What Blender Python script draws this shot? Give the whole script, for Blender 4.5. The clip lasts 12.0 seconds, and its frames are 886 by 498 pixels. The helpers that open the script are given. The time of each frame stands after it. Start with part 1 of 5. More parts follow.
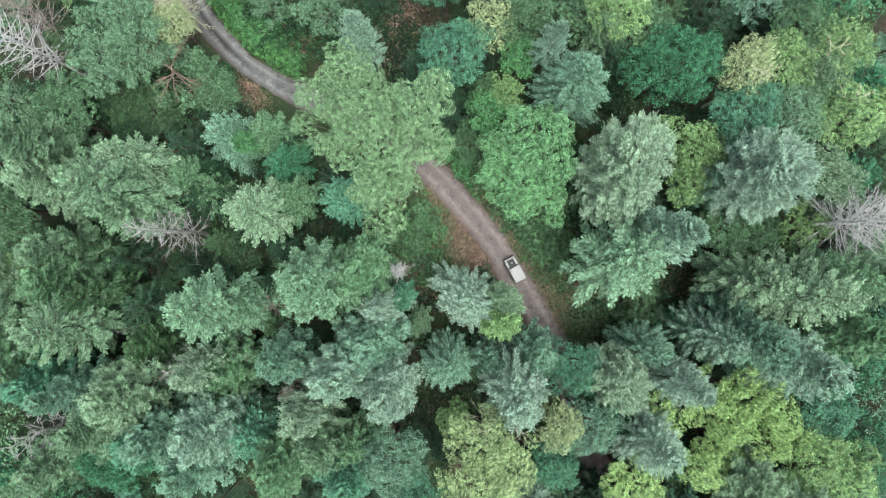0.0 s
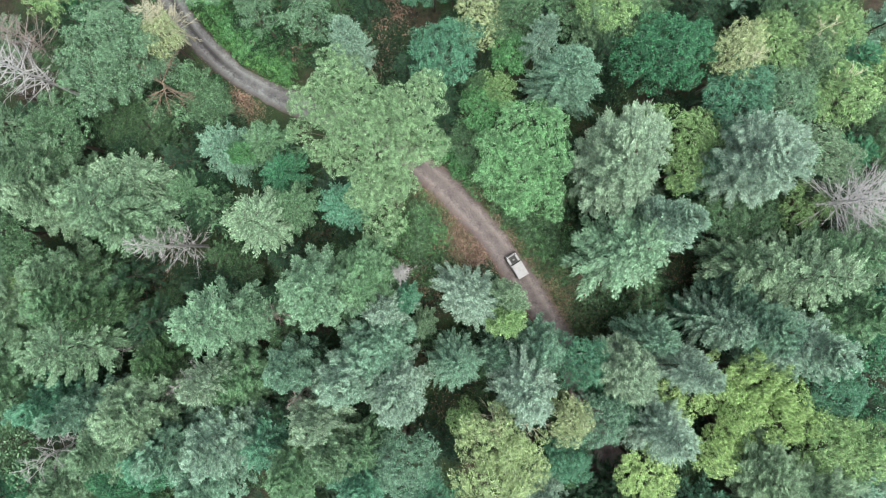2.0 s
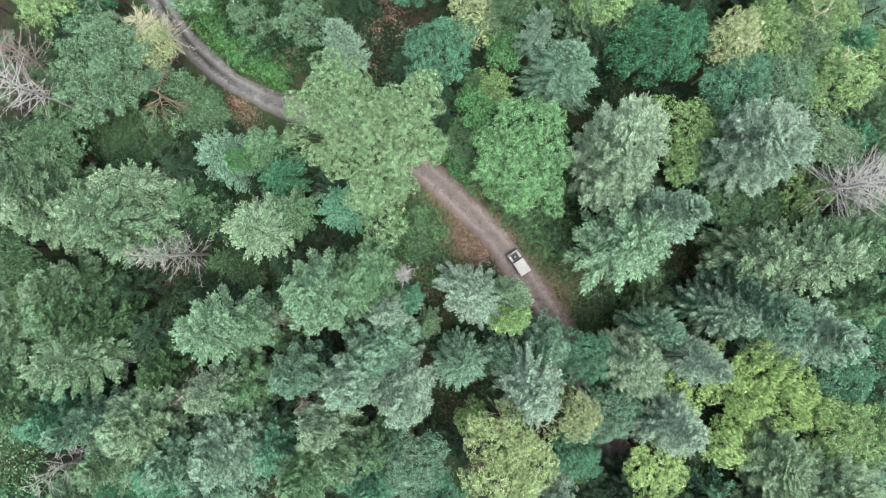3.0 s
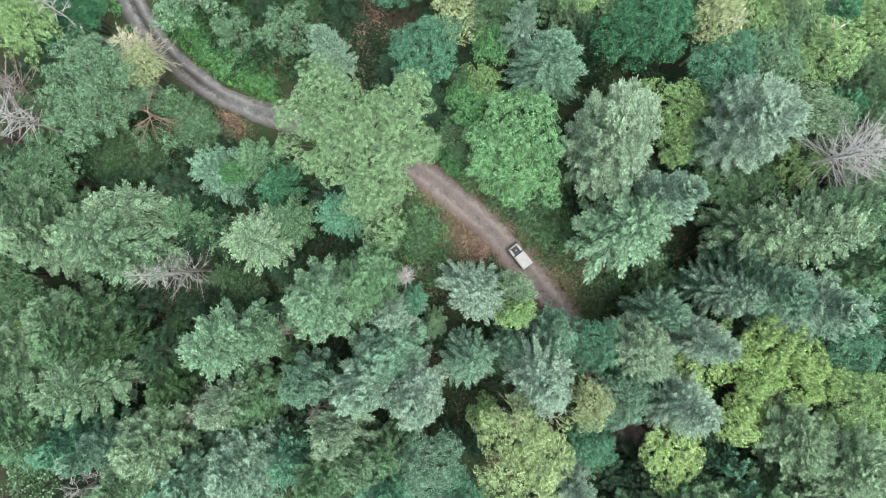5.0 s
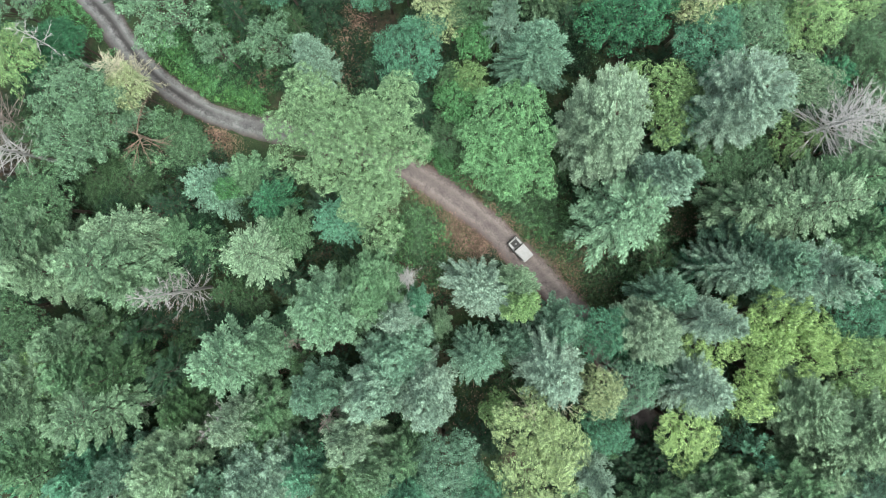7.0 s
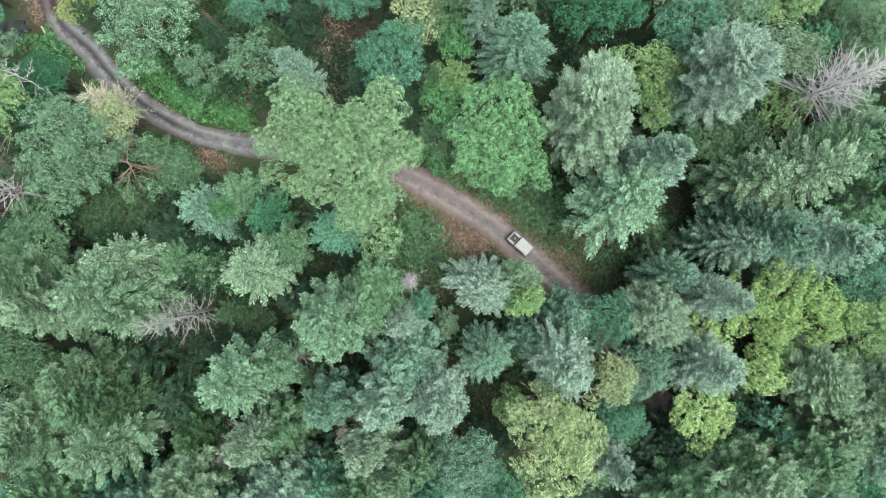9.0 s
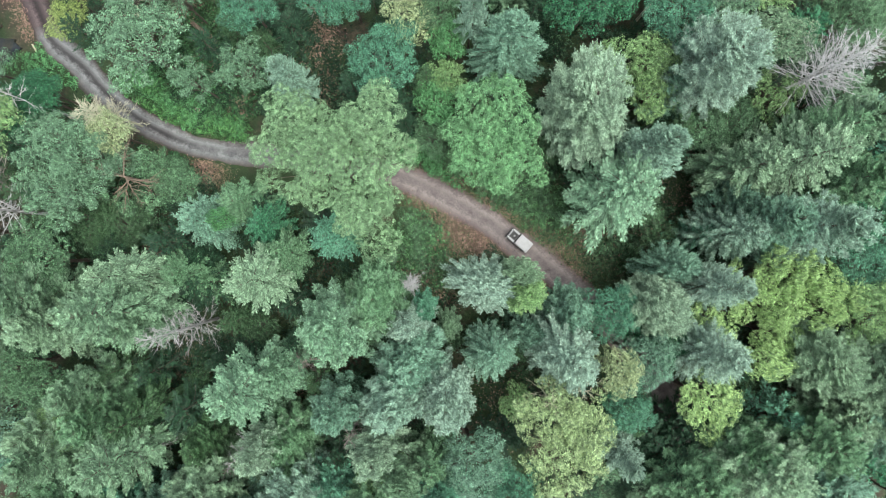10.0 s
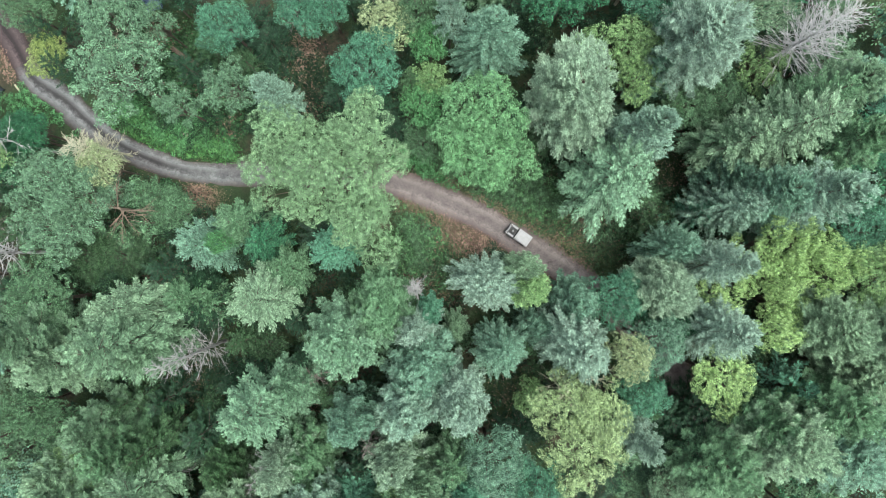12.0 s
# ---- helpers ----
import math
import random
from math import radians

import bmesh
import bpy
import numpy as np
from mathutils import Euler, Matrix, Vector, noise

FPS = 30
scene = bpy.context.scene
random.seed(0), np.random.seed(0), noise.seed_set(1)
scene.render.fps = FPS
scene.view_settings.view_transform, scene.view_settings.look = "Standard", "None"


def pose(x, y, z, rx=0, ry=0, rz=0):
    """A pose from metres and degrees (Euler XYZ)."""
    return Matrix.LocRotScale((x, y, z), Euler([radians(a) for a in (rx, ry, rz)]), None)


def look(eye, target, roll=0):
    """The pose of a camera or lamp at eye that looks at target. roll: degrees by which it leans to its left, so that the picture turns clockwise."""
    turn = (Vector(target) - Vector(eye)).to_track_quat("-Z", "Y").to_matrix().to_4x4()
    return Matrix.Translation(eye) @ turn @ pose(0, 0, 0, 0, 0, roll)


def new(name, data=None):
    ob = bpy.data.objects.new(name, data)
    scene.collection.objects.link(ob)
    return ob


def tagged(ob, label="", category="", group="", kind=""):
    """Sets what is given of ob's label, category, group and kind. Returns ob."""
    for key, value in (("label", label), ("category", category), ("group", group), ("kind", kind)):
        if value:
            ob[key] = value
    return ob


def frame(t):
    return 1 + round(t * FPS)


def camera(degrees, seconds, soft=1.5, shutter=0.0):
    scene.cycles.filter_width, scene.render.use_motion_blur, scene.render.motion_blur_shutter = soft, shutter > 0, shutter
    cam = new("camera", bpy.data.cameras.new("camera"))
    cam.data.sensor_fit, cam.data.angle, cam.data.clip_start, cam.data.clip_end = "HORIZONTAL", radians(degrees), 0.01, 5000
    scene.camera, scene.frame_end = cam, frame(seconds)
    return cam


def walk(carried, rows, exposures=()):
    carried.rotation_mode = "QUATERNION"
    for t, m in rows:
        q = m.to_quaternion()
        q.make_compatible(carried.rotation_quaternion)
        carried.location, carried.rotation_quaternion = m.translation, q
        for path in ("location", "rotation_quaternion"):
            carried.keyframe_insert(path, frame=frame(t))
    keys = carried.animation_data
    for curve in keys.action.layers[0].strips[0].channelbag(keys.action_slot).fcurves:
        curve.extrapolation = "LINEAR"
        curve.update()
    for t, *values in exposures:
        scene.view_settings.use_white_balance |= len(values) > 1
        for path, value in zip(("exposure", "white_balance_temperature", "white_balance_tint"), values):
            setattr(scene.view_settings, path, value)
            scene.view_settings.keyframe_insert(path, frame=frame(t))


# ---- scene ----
cam = camera(69.0, 12.0, soft=0.5)
PATH = [
    (0.0, 0.422, 0.229, 98.46, 0.0, 0.0, 0.02),
    (0.5, 0.443, 0.269, 98.44, 0.0, 0.0, -0.65),
    (1.0, 0.434, 0.298, 98.42, 0.0, 0.0, -1.35),
    (1.5, 0.376, 0.298, 98.39, 0.0, 0.0, -2.13),
    (2.0, 0.260, 0.278, 98.34, 0.0, 0.0, -3.03),
    (2.5, 0.136, 0.262, 98.30, 0.0, 0.0, -4.04),
    (3.0, 0.055, 0.246, 98.25, 0.0, 0.0, -5.07),
    (5.0, -0.008, 0.065, 98.07, 0.0, 0.0, -9.13),
    (5.5, -0.019, 0.011, 98.03, 0.0, 0.0, -10.18),
    (6.0, -0.022, -0.026, 98.00, 0.0, 0.0, -11.25),
    (6.5, -0.019, -0.050, 97.97, 0.0, 0.0, -12.38),
    (7.0, -0.008, -0.061, 97.94, 0.0, 0.0, -13.59),
    (9.0, 0.066, 0.046, 97.85, 0.0, 0.0, -18.64),
    (9.5, 0.072, 0.082, 97.85, 0.0, 0.0, -19.89),
    (10.0, 0.074, 0.114, 97.84, 0.0, 0.0, -21.13),
    (10.5, 0.085, 0.154, 97.83, 0.0, 0.0, -22.40),
    (11.0, 0.112, 0.213, 97.80, 0.0, 0.0, -23.72),
    (11.5, 0.144, 0.278, 97.78, 0.0, 0.0, -25.07),
    (12.0, 0.174, 0.345, 97.75, 0.0, 0.0, -26.43),
]
walk(cam, [(t, pose(*row)) for t, *row in PATH],
     exposures=[(0, 1.35, 6350, 1.5), (1.5, 1.37, 6400, 3.5), (3, 1.39, 6550, 7), (5, 1.38, 6480, 5), (7, 1.37, 6450, 2), (9.5, 1.37, 6360, 4), (12, 1.37, 6320, 2.5)])

# ---- light ----
world = bpy.data.worlds.new("overcast_sky")
scene.world = world
world.use_nodes = True
wn = world.node_tree
sky = wn.nodes.new("ShaderNodeTexSky")
sky.sky_type = 'NISHITA'
sky.sun_disc = False
sky.sun_elevation = radians(72)
sky.sun_rotation = radians(140)
sky.air_density, sky.dust_density = 1.0, 4.0
veil = wn.nodes.new("ShaderNodeHueSaturation")
veil.inputs["Saturation"].default_value = 0.35
wn.links.new(sky.outputs[0], veil.inputs["Color"])
wn.links.new(veil.outputs[0], wn.nodes["Background"].inputs["Color"])
wn.nodes["Background"].inputs["Strength"].default_value = 0.15
sun = new("sun", bpy.data.lights.new("sun", "SUN"))
sun.data.energy, sun.data.angle, sun.data.color = 1.1, radians(45), (1.0, 0.97, 0.92)
sun.matrix_world = look((0, 0, 60), (math.sin(radians(140)) * -19.5, math.cos(radians(140)) * -19.5, 0))


# ---- materials ----
def material(name):
    m = bpy.data.materials.new(name)
    m.use_nodes = True
    return m, m.node_tree.nodes, m.node_tree.links, m.node_tree.nodes["Principled BSDF"]


def mathnode(nodes, links, op, a, b):
    n = nodes.new("ShaderNodeMath")
    n.operation = op
    for i, v in enumerate((a, b)):
        if isinstance(v, (int, float)):
            n.inputs[i].default_value = v
        else:
            links.new(v, n.inputs[i])
    return n.outputs[0]


def noise_tex(nodes, links, scale, detail=4.0, coord="Object", rough=0.55):
    tc = nodes.new("ShaderNodeTexCoord")
    n = nodes.new("ShaderNodeTexNoise")
    n.inputs["Scale"].default_value, n.inputs["Detail"].default_value = scale, detail
    n.inputs["Roughness"].default_value = rough
    links.new(tc.outputs[coord], n.inputs["Vector"])
    return n


def ramp(nodes, links, fac, stops):
    r = nodes.new("ShaderNodeValToRGB")
    e = r.color_ramp.elements
    while len(e) < len(stops):
        e.new(0.5)
    for el, (p, c) in zip(e, stops):
        el.position, el.color = p, (*c, 1)
    links.new(fac, r.inputs[0])
    return r.outputs[0]


def mix(nodes, links, kind, fac, a, b):
    n = nodes.new("ShaderNodeMix")
    n.data_type, n.blend_type = 'RGBA', kind
    for i, v in ((0, fac), (6, a), (7, b)):
        if isinstance(v, (int, float)):
            n.inputs[i].default_value = v
        elif isinstance(v, tuple):
            n.inputs[i].default_value = (*v, 1)
        else:
            links.new(v, n.inputs[i])
    return n.outputs[2]


def bump(nodes, links, bsdf, height, strength, dist):
    b = nodes.new("ShaderNodeBump")
    b.inputs["Strength"].default_value, b.inputs["Distance"].default_value = strength, dist
    links.new(height, b.inputs["Height"])
    links.new(b.outputs[0], bsdf.inputs["Normal"])


def foliage(name, rough, glow, spread, tuft=0.3, grain=2.6, gain=1.0, yellow=0.0):
    """Leaves or needles: the tone is the object's own, varied from leaf to leaf and from bough to bough."""
    m, n, l, p = material(name)
    info, geo = n.new("ShaderNodeObjectInfo"), n.new("ShaderNodeNewGeometry")
    one = n.new("ShaderNodeMapRange")
    one.inputs[3].default_value, one.inputs[4].default_value = 1 - spread, 1 + spread
    l.new(geo.outputs["Random Per Island"], one.inputs[0])
    big = noise_tex(n, l, 0.45, 2.0)
    two = n.new("ShaderNodeMapRange")
    two.inputs[1].default_value, two.inputs[2].default_value = 0.3, 0.7
    two.inputs[3].default_value, two.inputs[4].default_value = 0.8, 1.2
    l.new(big.outputs[0], two.inputs[0])
    f = mathnode(n, l, 'MULTIPLY', one.outputs[0], two.outputs[0])
    # random lighter and darker tufts, imitating lit tips and dark gaps
    young = n.new("ShaderNodeMapRange")
    young.inputs[1].default_value, young.inputs[2].default_value = 0.36, 0.64
    young.inputs[3].default_value, young.inputs[4].default_value = 1 - tuft, 1 + tuft
    l.new(noise_tex(n, l, grain, 1.0).outputs[0], young.inputs[0])
    f = mathnode(n, l, 'MULTIPLY', mathnode(n, l, 'MULTIPLY', f, young.outputs[0]), gain)
    hsv = n.new("ShaderNodeHueSaturation")
    l.new(info.outputs["Color"], hsv.inputs["Color"])
    hue = n.new("ShaderNodeMapRange")
    hue.inputs[3].default_value, hue.inputs[4].default_value = 0.485 - yellow, 0.515 - yellow
    l.new(noise_tex(n, l, 1.3, 2.0).outputs[0], hue.inputs[0])
    l.new(hue.outputs[0], hsv.inputs["Hue"])
    l.new(f, hsv.inputs["Value"])
    l.new(hsv.outputs[0], p.inputs["Base Color"])
    p.inputs["Roughness"].default_value = rough
    p.inputs["Specular IOR Level"].default_value = 0.22
    tr = n.new("ShaderNodeBsdfTranslucent")
    l.new(hsv.outputs[0], tr.inputs["Color"])
    add = n.new("ShaderNodeMixShader")
    add.inputs[0].default_value = glow
    l.new(p.outputs[0], add.inputs[1])
    l.new(tr.outputs[0], add.inputs[2])
    l.new(add.outputs[0], n["Material Output"].inputs["Surface"])
    return m


# needles: paler, yellower young tips, which also paint lit rims over darker insides
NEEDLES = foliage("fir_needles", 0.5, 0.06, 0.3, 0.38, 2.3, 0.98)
BRIGHT_TIP_NEEDLES = foliage("bright_tip_fir_needles", 0.5, 0.09, 0.3, 0.38, 2.3, 1.28, 0.003)
# rosette tops paler, outer leaves darker: lit centres painted in, beside young growth
LEAVES = foliage("broad_leaves", 0.48, 0.11, 0.3, 0.44, 1.9, 0.8)
BRIGHT_TOP_LEAVES = foliage("bright_top_broad_leaves", 0.45, 0.13, 0.3, 0.44, 1.9, 1.18, 0.008)
LITTER = foliage("fallen_leaves", 0.8, 0.1, 0.45)


def bark(name, dark, light):
    m, n, l, p = material(name)
    t = noise_tex(n, l, 6.0, 6.0)
    big = noise_tex(n, l, 0.7, 2.0)
    c = ramp(n, l, t.outputs[0], [(0.3, dark), (0.7, light)])
    c = mix(n, l, 'MULTIPLY', 0.6, c, ramp(n, l, big.outputs[0], [(0.3, (0.55, 0.55, 0.55)), (0.7, (1.1, 1.1, 1.1))]))
    l.new(c, p.inputs["Base Color"])
    p.inputs["Roughness"].default_value = 0.9
    bump(n, l, p, t.outputs[0], 0.6, 0.03)
    return m


BARK = bark("brown_bark", (0.04, 0.03, 0.022), (0.13, 0.10, 0.075))
DEAD_GREY = bark("bleached_wood", (0.28, 0.275, 0.27), (0.54, 0.53, 0.525))
DEAD_DULL = bark("weathered_grey_wood", (0.2, 0.194, 0.188), (0.42, 0.41, 0.4))
DEAD_BROWN = bark("dry_brown_wood", (0.16, 0.13, 0.115), (0.35, 0.3, 0.272))
DEAD_PALE = bark("pale_lichen_wood", (0.34, 0.33, 0.23), (0.6, 0.57, 0.42))
LIMB_ORANGE = bark("orange_brown_limbs", (0.09, 0.068, 0.048), (0.24, 0.185, 0.135))


def ground_material():
    m, n, l, p = material("forest_floor")
    a, b, c = noise_tex(n, l, 0.16, 5.0), noise_tex(n, l, 1.4, 6.0), noise_tex(n, l, 9.0, 4.0)
    # soil tone lowered so ground between the trees looks more shaded
    soil = ramp(n, l, b.outputs[0], [(0.3, (0.022, 0.018, 0.014)), (0.5, (0.05, 0.035, 0.025)), (0.72, (0.1, 0.064, 0.045))])
    moss = ramp(n, l, c.outputs[0], [(0.3, (0.014, 0.028, 0.011)), (0.7, (0.048, 0.08, 0.028))])
    col = mix(n, l, 'MIX', ramp(n, l, a.outputs[0], [(0.34, (0, 0, 0)), (0.52, (1, 1, 1))]), soil, moss)
    col = mix(n, l, 'MULTIPLY', 0.5, col, ramp(n, l, c.outputs[0], [(0.3, (0.5, 0.5, 0.5)), (0.7, (1.2, 1.2, 1.2))]))
    l.new(col, p.inputs["Base Color"])
    p.inputs["Roughness"].default_value = 0.95
    bump(n, l, p, c.outputs[0], 0.8, 0.08)
    return m


def road_material():
    """Packed dirt: wheel tracks run along the road (UV x across, y along in metres)."""
    m, n, l, p = material("packed_dirt")
    uv = n.new("ShaderNodeUVMap")
    sep = n.new("ShaderNodeSeparateXYZ")
    l.new(uv.outputs[0], sep.inputs[0])
    big, mid, fine = noise_tex(n, l, 0.16, 5.0), noise_tex(n, l, 0.9, 8.0, rough=0.65), noise_tex(n, l, 11.0, 6.0, rough=0.7)
    stones = noise_tex(n, l, 4.5, 5.0, rough=0.7)
    wob = mathnode(n, l, 'MULTIPLY', mathnode(n, l, 'SUBTRACT', mathnode(n, l, 'ADD', mid.outputs[0], stones.outputs[0]), 1.0), 0.42)
    across = mathnode(n, l, 'ABSOLUTE', mathnode(n, l, 'ADD', sep.outputs[0], wob), 0)
    base = ramp(n, l, mid.outputs[0], [(0.3, (0.1, 0.082, 0.08)), (0.45, (0.15, 0.126, 0.122)), (0.58, (0.165, 0.138, 0.133)), (0.7, (0.215, 0.18, 0.172))])
    grey = ramp(n, l, mid.outputs[0], [(0.32, (0.085, 0.087, 0.088)), (0.68, (0.18, 0.182, 0.183))])
    along = n.new("ShaderNodeMapRange")
    along.inputs[1].default_value, along.inputs[2].default_value = 66.0, 92.0
    l.new(sep.outputs[1], along.inputs[0])
    col = mix(n, l, 'MIX', along.outputs[0], base, grey)
    rut = ramp(n, l, across, [(0.06, (0.86, 0.86, 0.86)), (0.22, (0.95, 0.95, 0.95)), (0.42, (1.25, 1.24, 1.25)), (0.62, (0.95, 0.92, 0.92)), (0.84, (0.74, 0.66, 0.61)), (1.0, (0.45, 0.36, 0.29))])
    col = mix(n, l, 'MULTIPLY', 0.9, col, rut)
    worn = n.new("ShaderNodeMapRange")
    worn.inputs[1].default_value, worn.inputs[2].default_value = 93.0, 102.0
    l.new(sep.outputs[1], worn.inputs[0])
    strip = ramp(n, l, across, [(0.07, (0.36, 0.34, 0.34)), (0.2, (0.75, 0.71, 0.72)), (0.4, (1.0, 1.0, 1.0)), (0.78, (0.95, 0.95, 0.97)), (0.95, (0.6, 0.57, 0.55))])
    col = mix(n, l, 'MULTIPLY', worn.outputs[0], col, strip)
    col = mix(n, l, 'MULTIPLY', 0.85, col, ramp(n, l, stones.outputs[0], [(0.33, (0.72, 0.71, 0.71)), (0.5, (1.0, 1.0, 1.0)), (0.66, (1.22, 1.21, 1.2))]))
    soil = n.new("ShaderNodeMapRange")
    soil.inputs[1].default_value, soil.inputs[2].default_value = 127.0, 129.0
    l.new(mathnode(n, l, 'ADD', sep.outputs[1], mathnode(n, l, 'MULTIPLY', mid.outputs[0], 3.0)), soil.inputs[0])
    col = mix(n, l, 'MIX', soil.outputs[0], col, mix(n, l, 'MULTIPLY', 1.0, col, (0.5, 0.36, 0.36)))
    holes = noise_tex(n, l, 2.6, 3.0)
    col = mix(n, l, 'MULTIPLY', 0.8, col, ramp(n, l, holes.outputs[0], [(0.27, (0.45, 0.42, 0.42)), (0.36, (1.0, 1.0, 1.0)), (0.7, (1.0, 1.0, 1.0)), (0.8, (1.25, 1.25, 1.25))]))
    wet = ramp(n, l, big.outputs[0], [(0.36, (0.72, 0.68, 0.69)), (0.52, (1.05, 1.05, 1.05))])
    col = mix(n, l, 'MULTIPLY', 0.8, col, wet)
    col = mix(n, l, 'MULTIPLY', 0.6, col, ramp(n, l, fine.outputs[0], [(0.3, (0.7, 0.7, 0.7)), (0.7, (1.2, 1.2, 1.2))]))
    l.new(col, p.inputs["Base Color"])
    p.inputs["Roughness"].default_value = 0.85
    bump(n, l, p, fine.outputs[0], 0.5, 0.03)
    return m


GROUND, ROAD = ground_material(), road_material()


def plain(name, color, rough, metal=0.0, dirt=0.25, scale=3.0):
    m, n, l, p = material(name)
    t = noise_tex(n, l, scale, 5.0)
    c = mix(n, l, 'MULTIPLY', dirt, color, ramp(n, l, t.outputs[0], [(0.3, (0.4, 0.37, 0.33)), (0.65, (1, 1, 1))]))
    l.new(c, p.inputs["Base Color"])
    p.inputs["Roughness"].default_value, p.inputs["Metallic"].default_value = rough, metal
    return m


ROOF_WHITE = plain("off_white_roof_paint", (0.315, 0.315, 0.32), 0.5, 0, 0.25)
BODY_GREY = plain("pale_grey_body_paint", (0.24, 0.24, 0.245), 0.4, 0, 0.35)
BLACK_TRIM = plain("black_trim", (0.02, 0.02, 0.022), 0.5, 0, 0.3)
RUBBER = plain("tyre_rubber", (0.03, 0.03, 0.03), 0.85, 0, 0.4)
STEEL = plain("dull_steel", (0.16, 0.16, 0.17), 0.5, 0.3, 0.4)
BONNET_GREY = plain("dark_grey_bonnet_paint", (0.11, 0.11, 0.115), 0.45, 0, 0.35)
GLASS_DARK = plain("dark_window_glass", (0.02, 0.025, 0.03), 0.06, 0, 0.1)
LAMP_RED = plain("red_lamp_lens", (0.4, 0.02, 0.02), 0.2)
LAMP_CLEAR = plain("headlamp_glass", (0.7, 0.7, 0.68), 0.1)
TARP_BLUE = plain("blue_grey_tarpaulin", (0.09, 0.12, 0.28), 0.4, 0, 0.5, 1.5)
WEATHERED_STAKE = plain("pale_weathered_wood", (0.42, 0.4, 0.28), 0.8, 0, 0.4)


def water_material():
    m, n, l, p = material("still_pool_water")
    l.new(ramp(n, l, noise_tex(n, l, 0.8, 4.0).outputs[0], [(0.4, (0.02, 0.025, 0.03)), (0.65, (0.05, 0.05, 0.04))]), p.inputs["Base Color"])
    p.inputs["Roughness"].default_value = 0.05
    bump(n, l, p, noise_tex(n, l, 2.5, 3.0).outputs[0], 0.15, 0.02)
    return m


WATER = water_material()
OLD_TYRE = plain("weathered_tyre", (0.3, 0.25, 0.2), 0.9, 0, 0.4)

# tones of the foliage
GREY, SILVER, TEAL = (0.104, 0.192, 0.13, 1), (0.142, 0.226, 0.164, 1), (0.066, 0.168, 0.104, 1)
# darkest green set below leaf colour to paint shade between trees
GREEN, FRESH, SHADE_DARK = (0.078, 0.154, 0.078, 1), (0.094, 0.24, 0.098, 1), (0.019, 0.05, 0.025, 1)
OLIVE, LIME, PALE = (0.165, 0.28, 0.115, 1), (0.25, 0.39, 0.15, 1), (0.285, 0.355, 0.185, 1)
SAGE, DEEP, MINT = (0.136, 0.215, 0.128, 1), (0.035, 0.12, 0.06, 1), (0.112, 0.2, 0.12, 1)
# the fern tone is lowered to imitate shaded gaps under taller trees
ASH, FROST, SHADE_FERN = (0.152, 0.226, 0.148, 1), (0.152, 0.228, 0.17, 1), (0.043, 0.09, 0.039, 1)
MOSS, WHEAT, GOLD = (0.098, 0.168, 0.096, 1), (0.23, 0.32, 0.152, 1), (0.2, 0.27, 0.085, 1)
TONES = {GREY: "grey-green", SILVER: "silvery grey-green", TEAL: "blue-green", GREEN: "mid-green", FRESH: "bright green", SHADE_DARK: "shade-darkened green",
         OLIVE: "olive-green", LIME: "yellow-green", PALE: "pale yellowing", SAGE: "pale sage-green", DEEP: "deep blue-green", MINT: "soft mint-green", MOSS: "dull moss-green", WHEAT: "wheat-tinged pale green", ASH: "ash-tinged olive", FROST: "frosted silver-green", SHADE_FERN: "shade-darkened fern-green", GOLD: "golden yellow-green"}


# ---- mesh helpers ----
def mesh_of(name, verts, faces, mat, smooth=False):
    me = bpy.data.meshes.new(name)
    me.from_pydata(verts, [], faces)
    me.materials.append(mat)
    if smooth:
        me.polygons.foreach_set("use_smooth", [True] * len(me.polygons))
    me.update()
    return me


def leaf_mesh(name, base, way, side, length, width, fold, mat, young=None, bright_mat=None):
    """Many folded, kite-shaped leaves: arrays of base points, directions, side directions and sizes; young: which take
    the paler tone of young growth and painted lit tops.
    """
    n = len(base)
    way = way / np.linalg.norm(way, axis=1, keepdims=True)
    up = np.cross(way, side)
    up /= np.maximum(np.linalg.norm(up, axis=1, keepdims=True), 1e-6)
    side = np.cross(up, way)
    mid = base + way * (length * 0.45)[:, None]
    lift = up * (width * fold)[:, None]
    v = np.empty((n, 4, 3))
    v[:, 0], v[:, 2] = base, base + way * length[:, None]
    v[:, 1], v[:, 3] = mid + side * (width / 2)[:, None] - lift, mid - side * (width / 2)[:, None] - lift
    k = np.arange(n)[:, None] * 4
    tri = np.concatenate([k + [0, 1, 2], k + [0, 2, 3]], axis=1).ravel()
    me = bpy.data.meshes.new(name)
    me.vertices.add(4 * n)
    me.vertices.foreach_set("co", v.ravel())
    me.loops.add(6 * n)
    me.loops.foreach_set("vertex_index", tri)
    me.polygons.add(2 * n)
    me.polygons.foreach_set("loop_start", np.arange(2 * n) * 3)
    me.materials.append(mat)
    if young is not None:
        me.materials.append(bright_mat)
        me.polygons.foreach_set("material_index", np.repeat(young.astype(np.int32), 2))
    me.update(calc_edges=True)
    return me


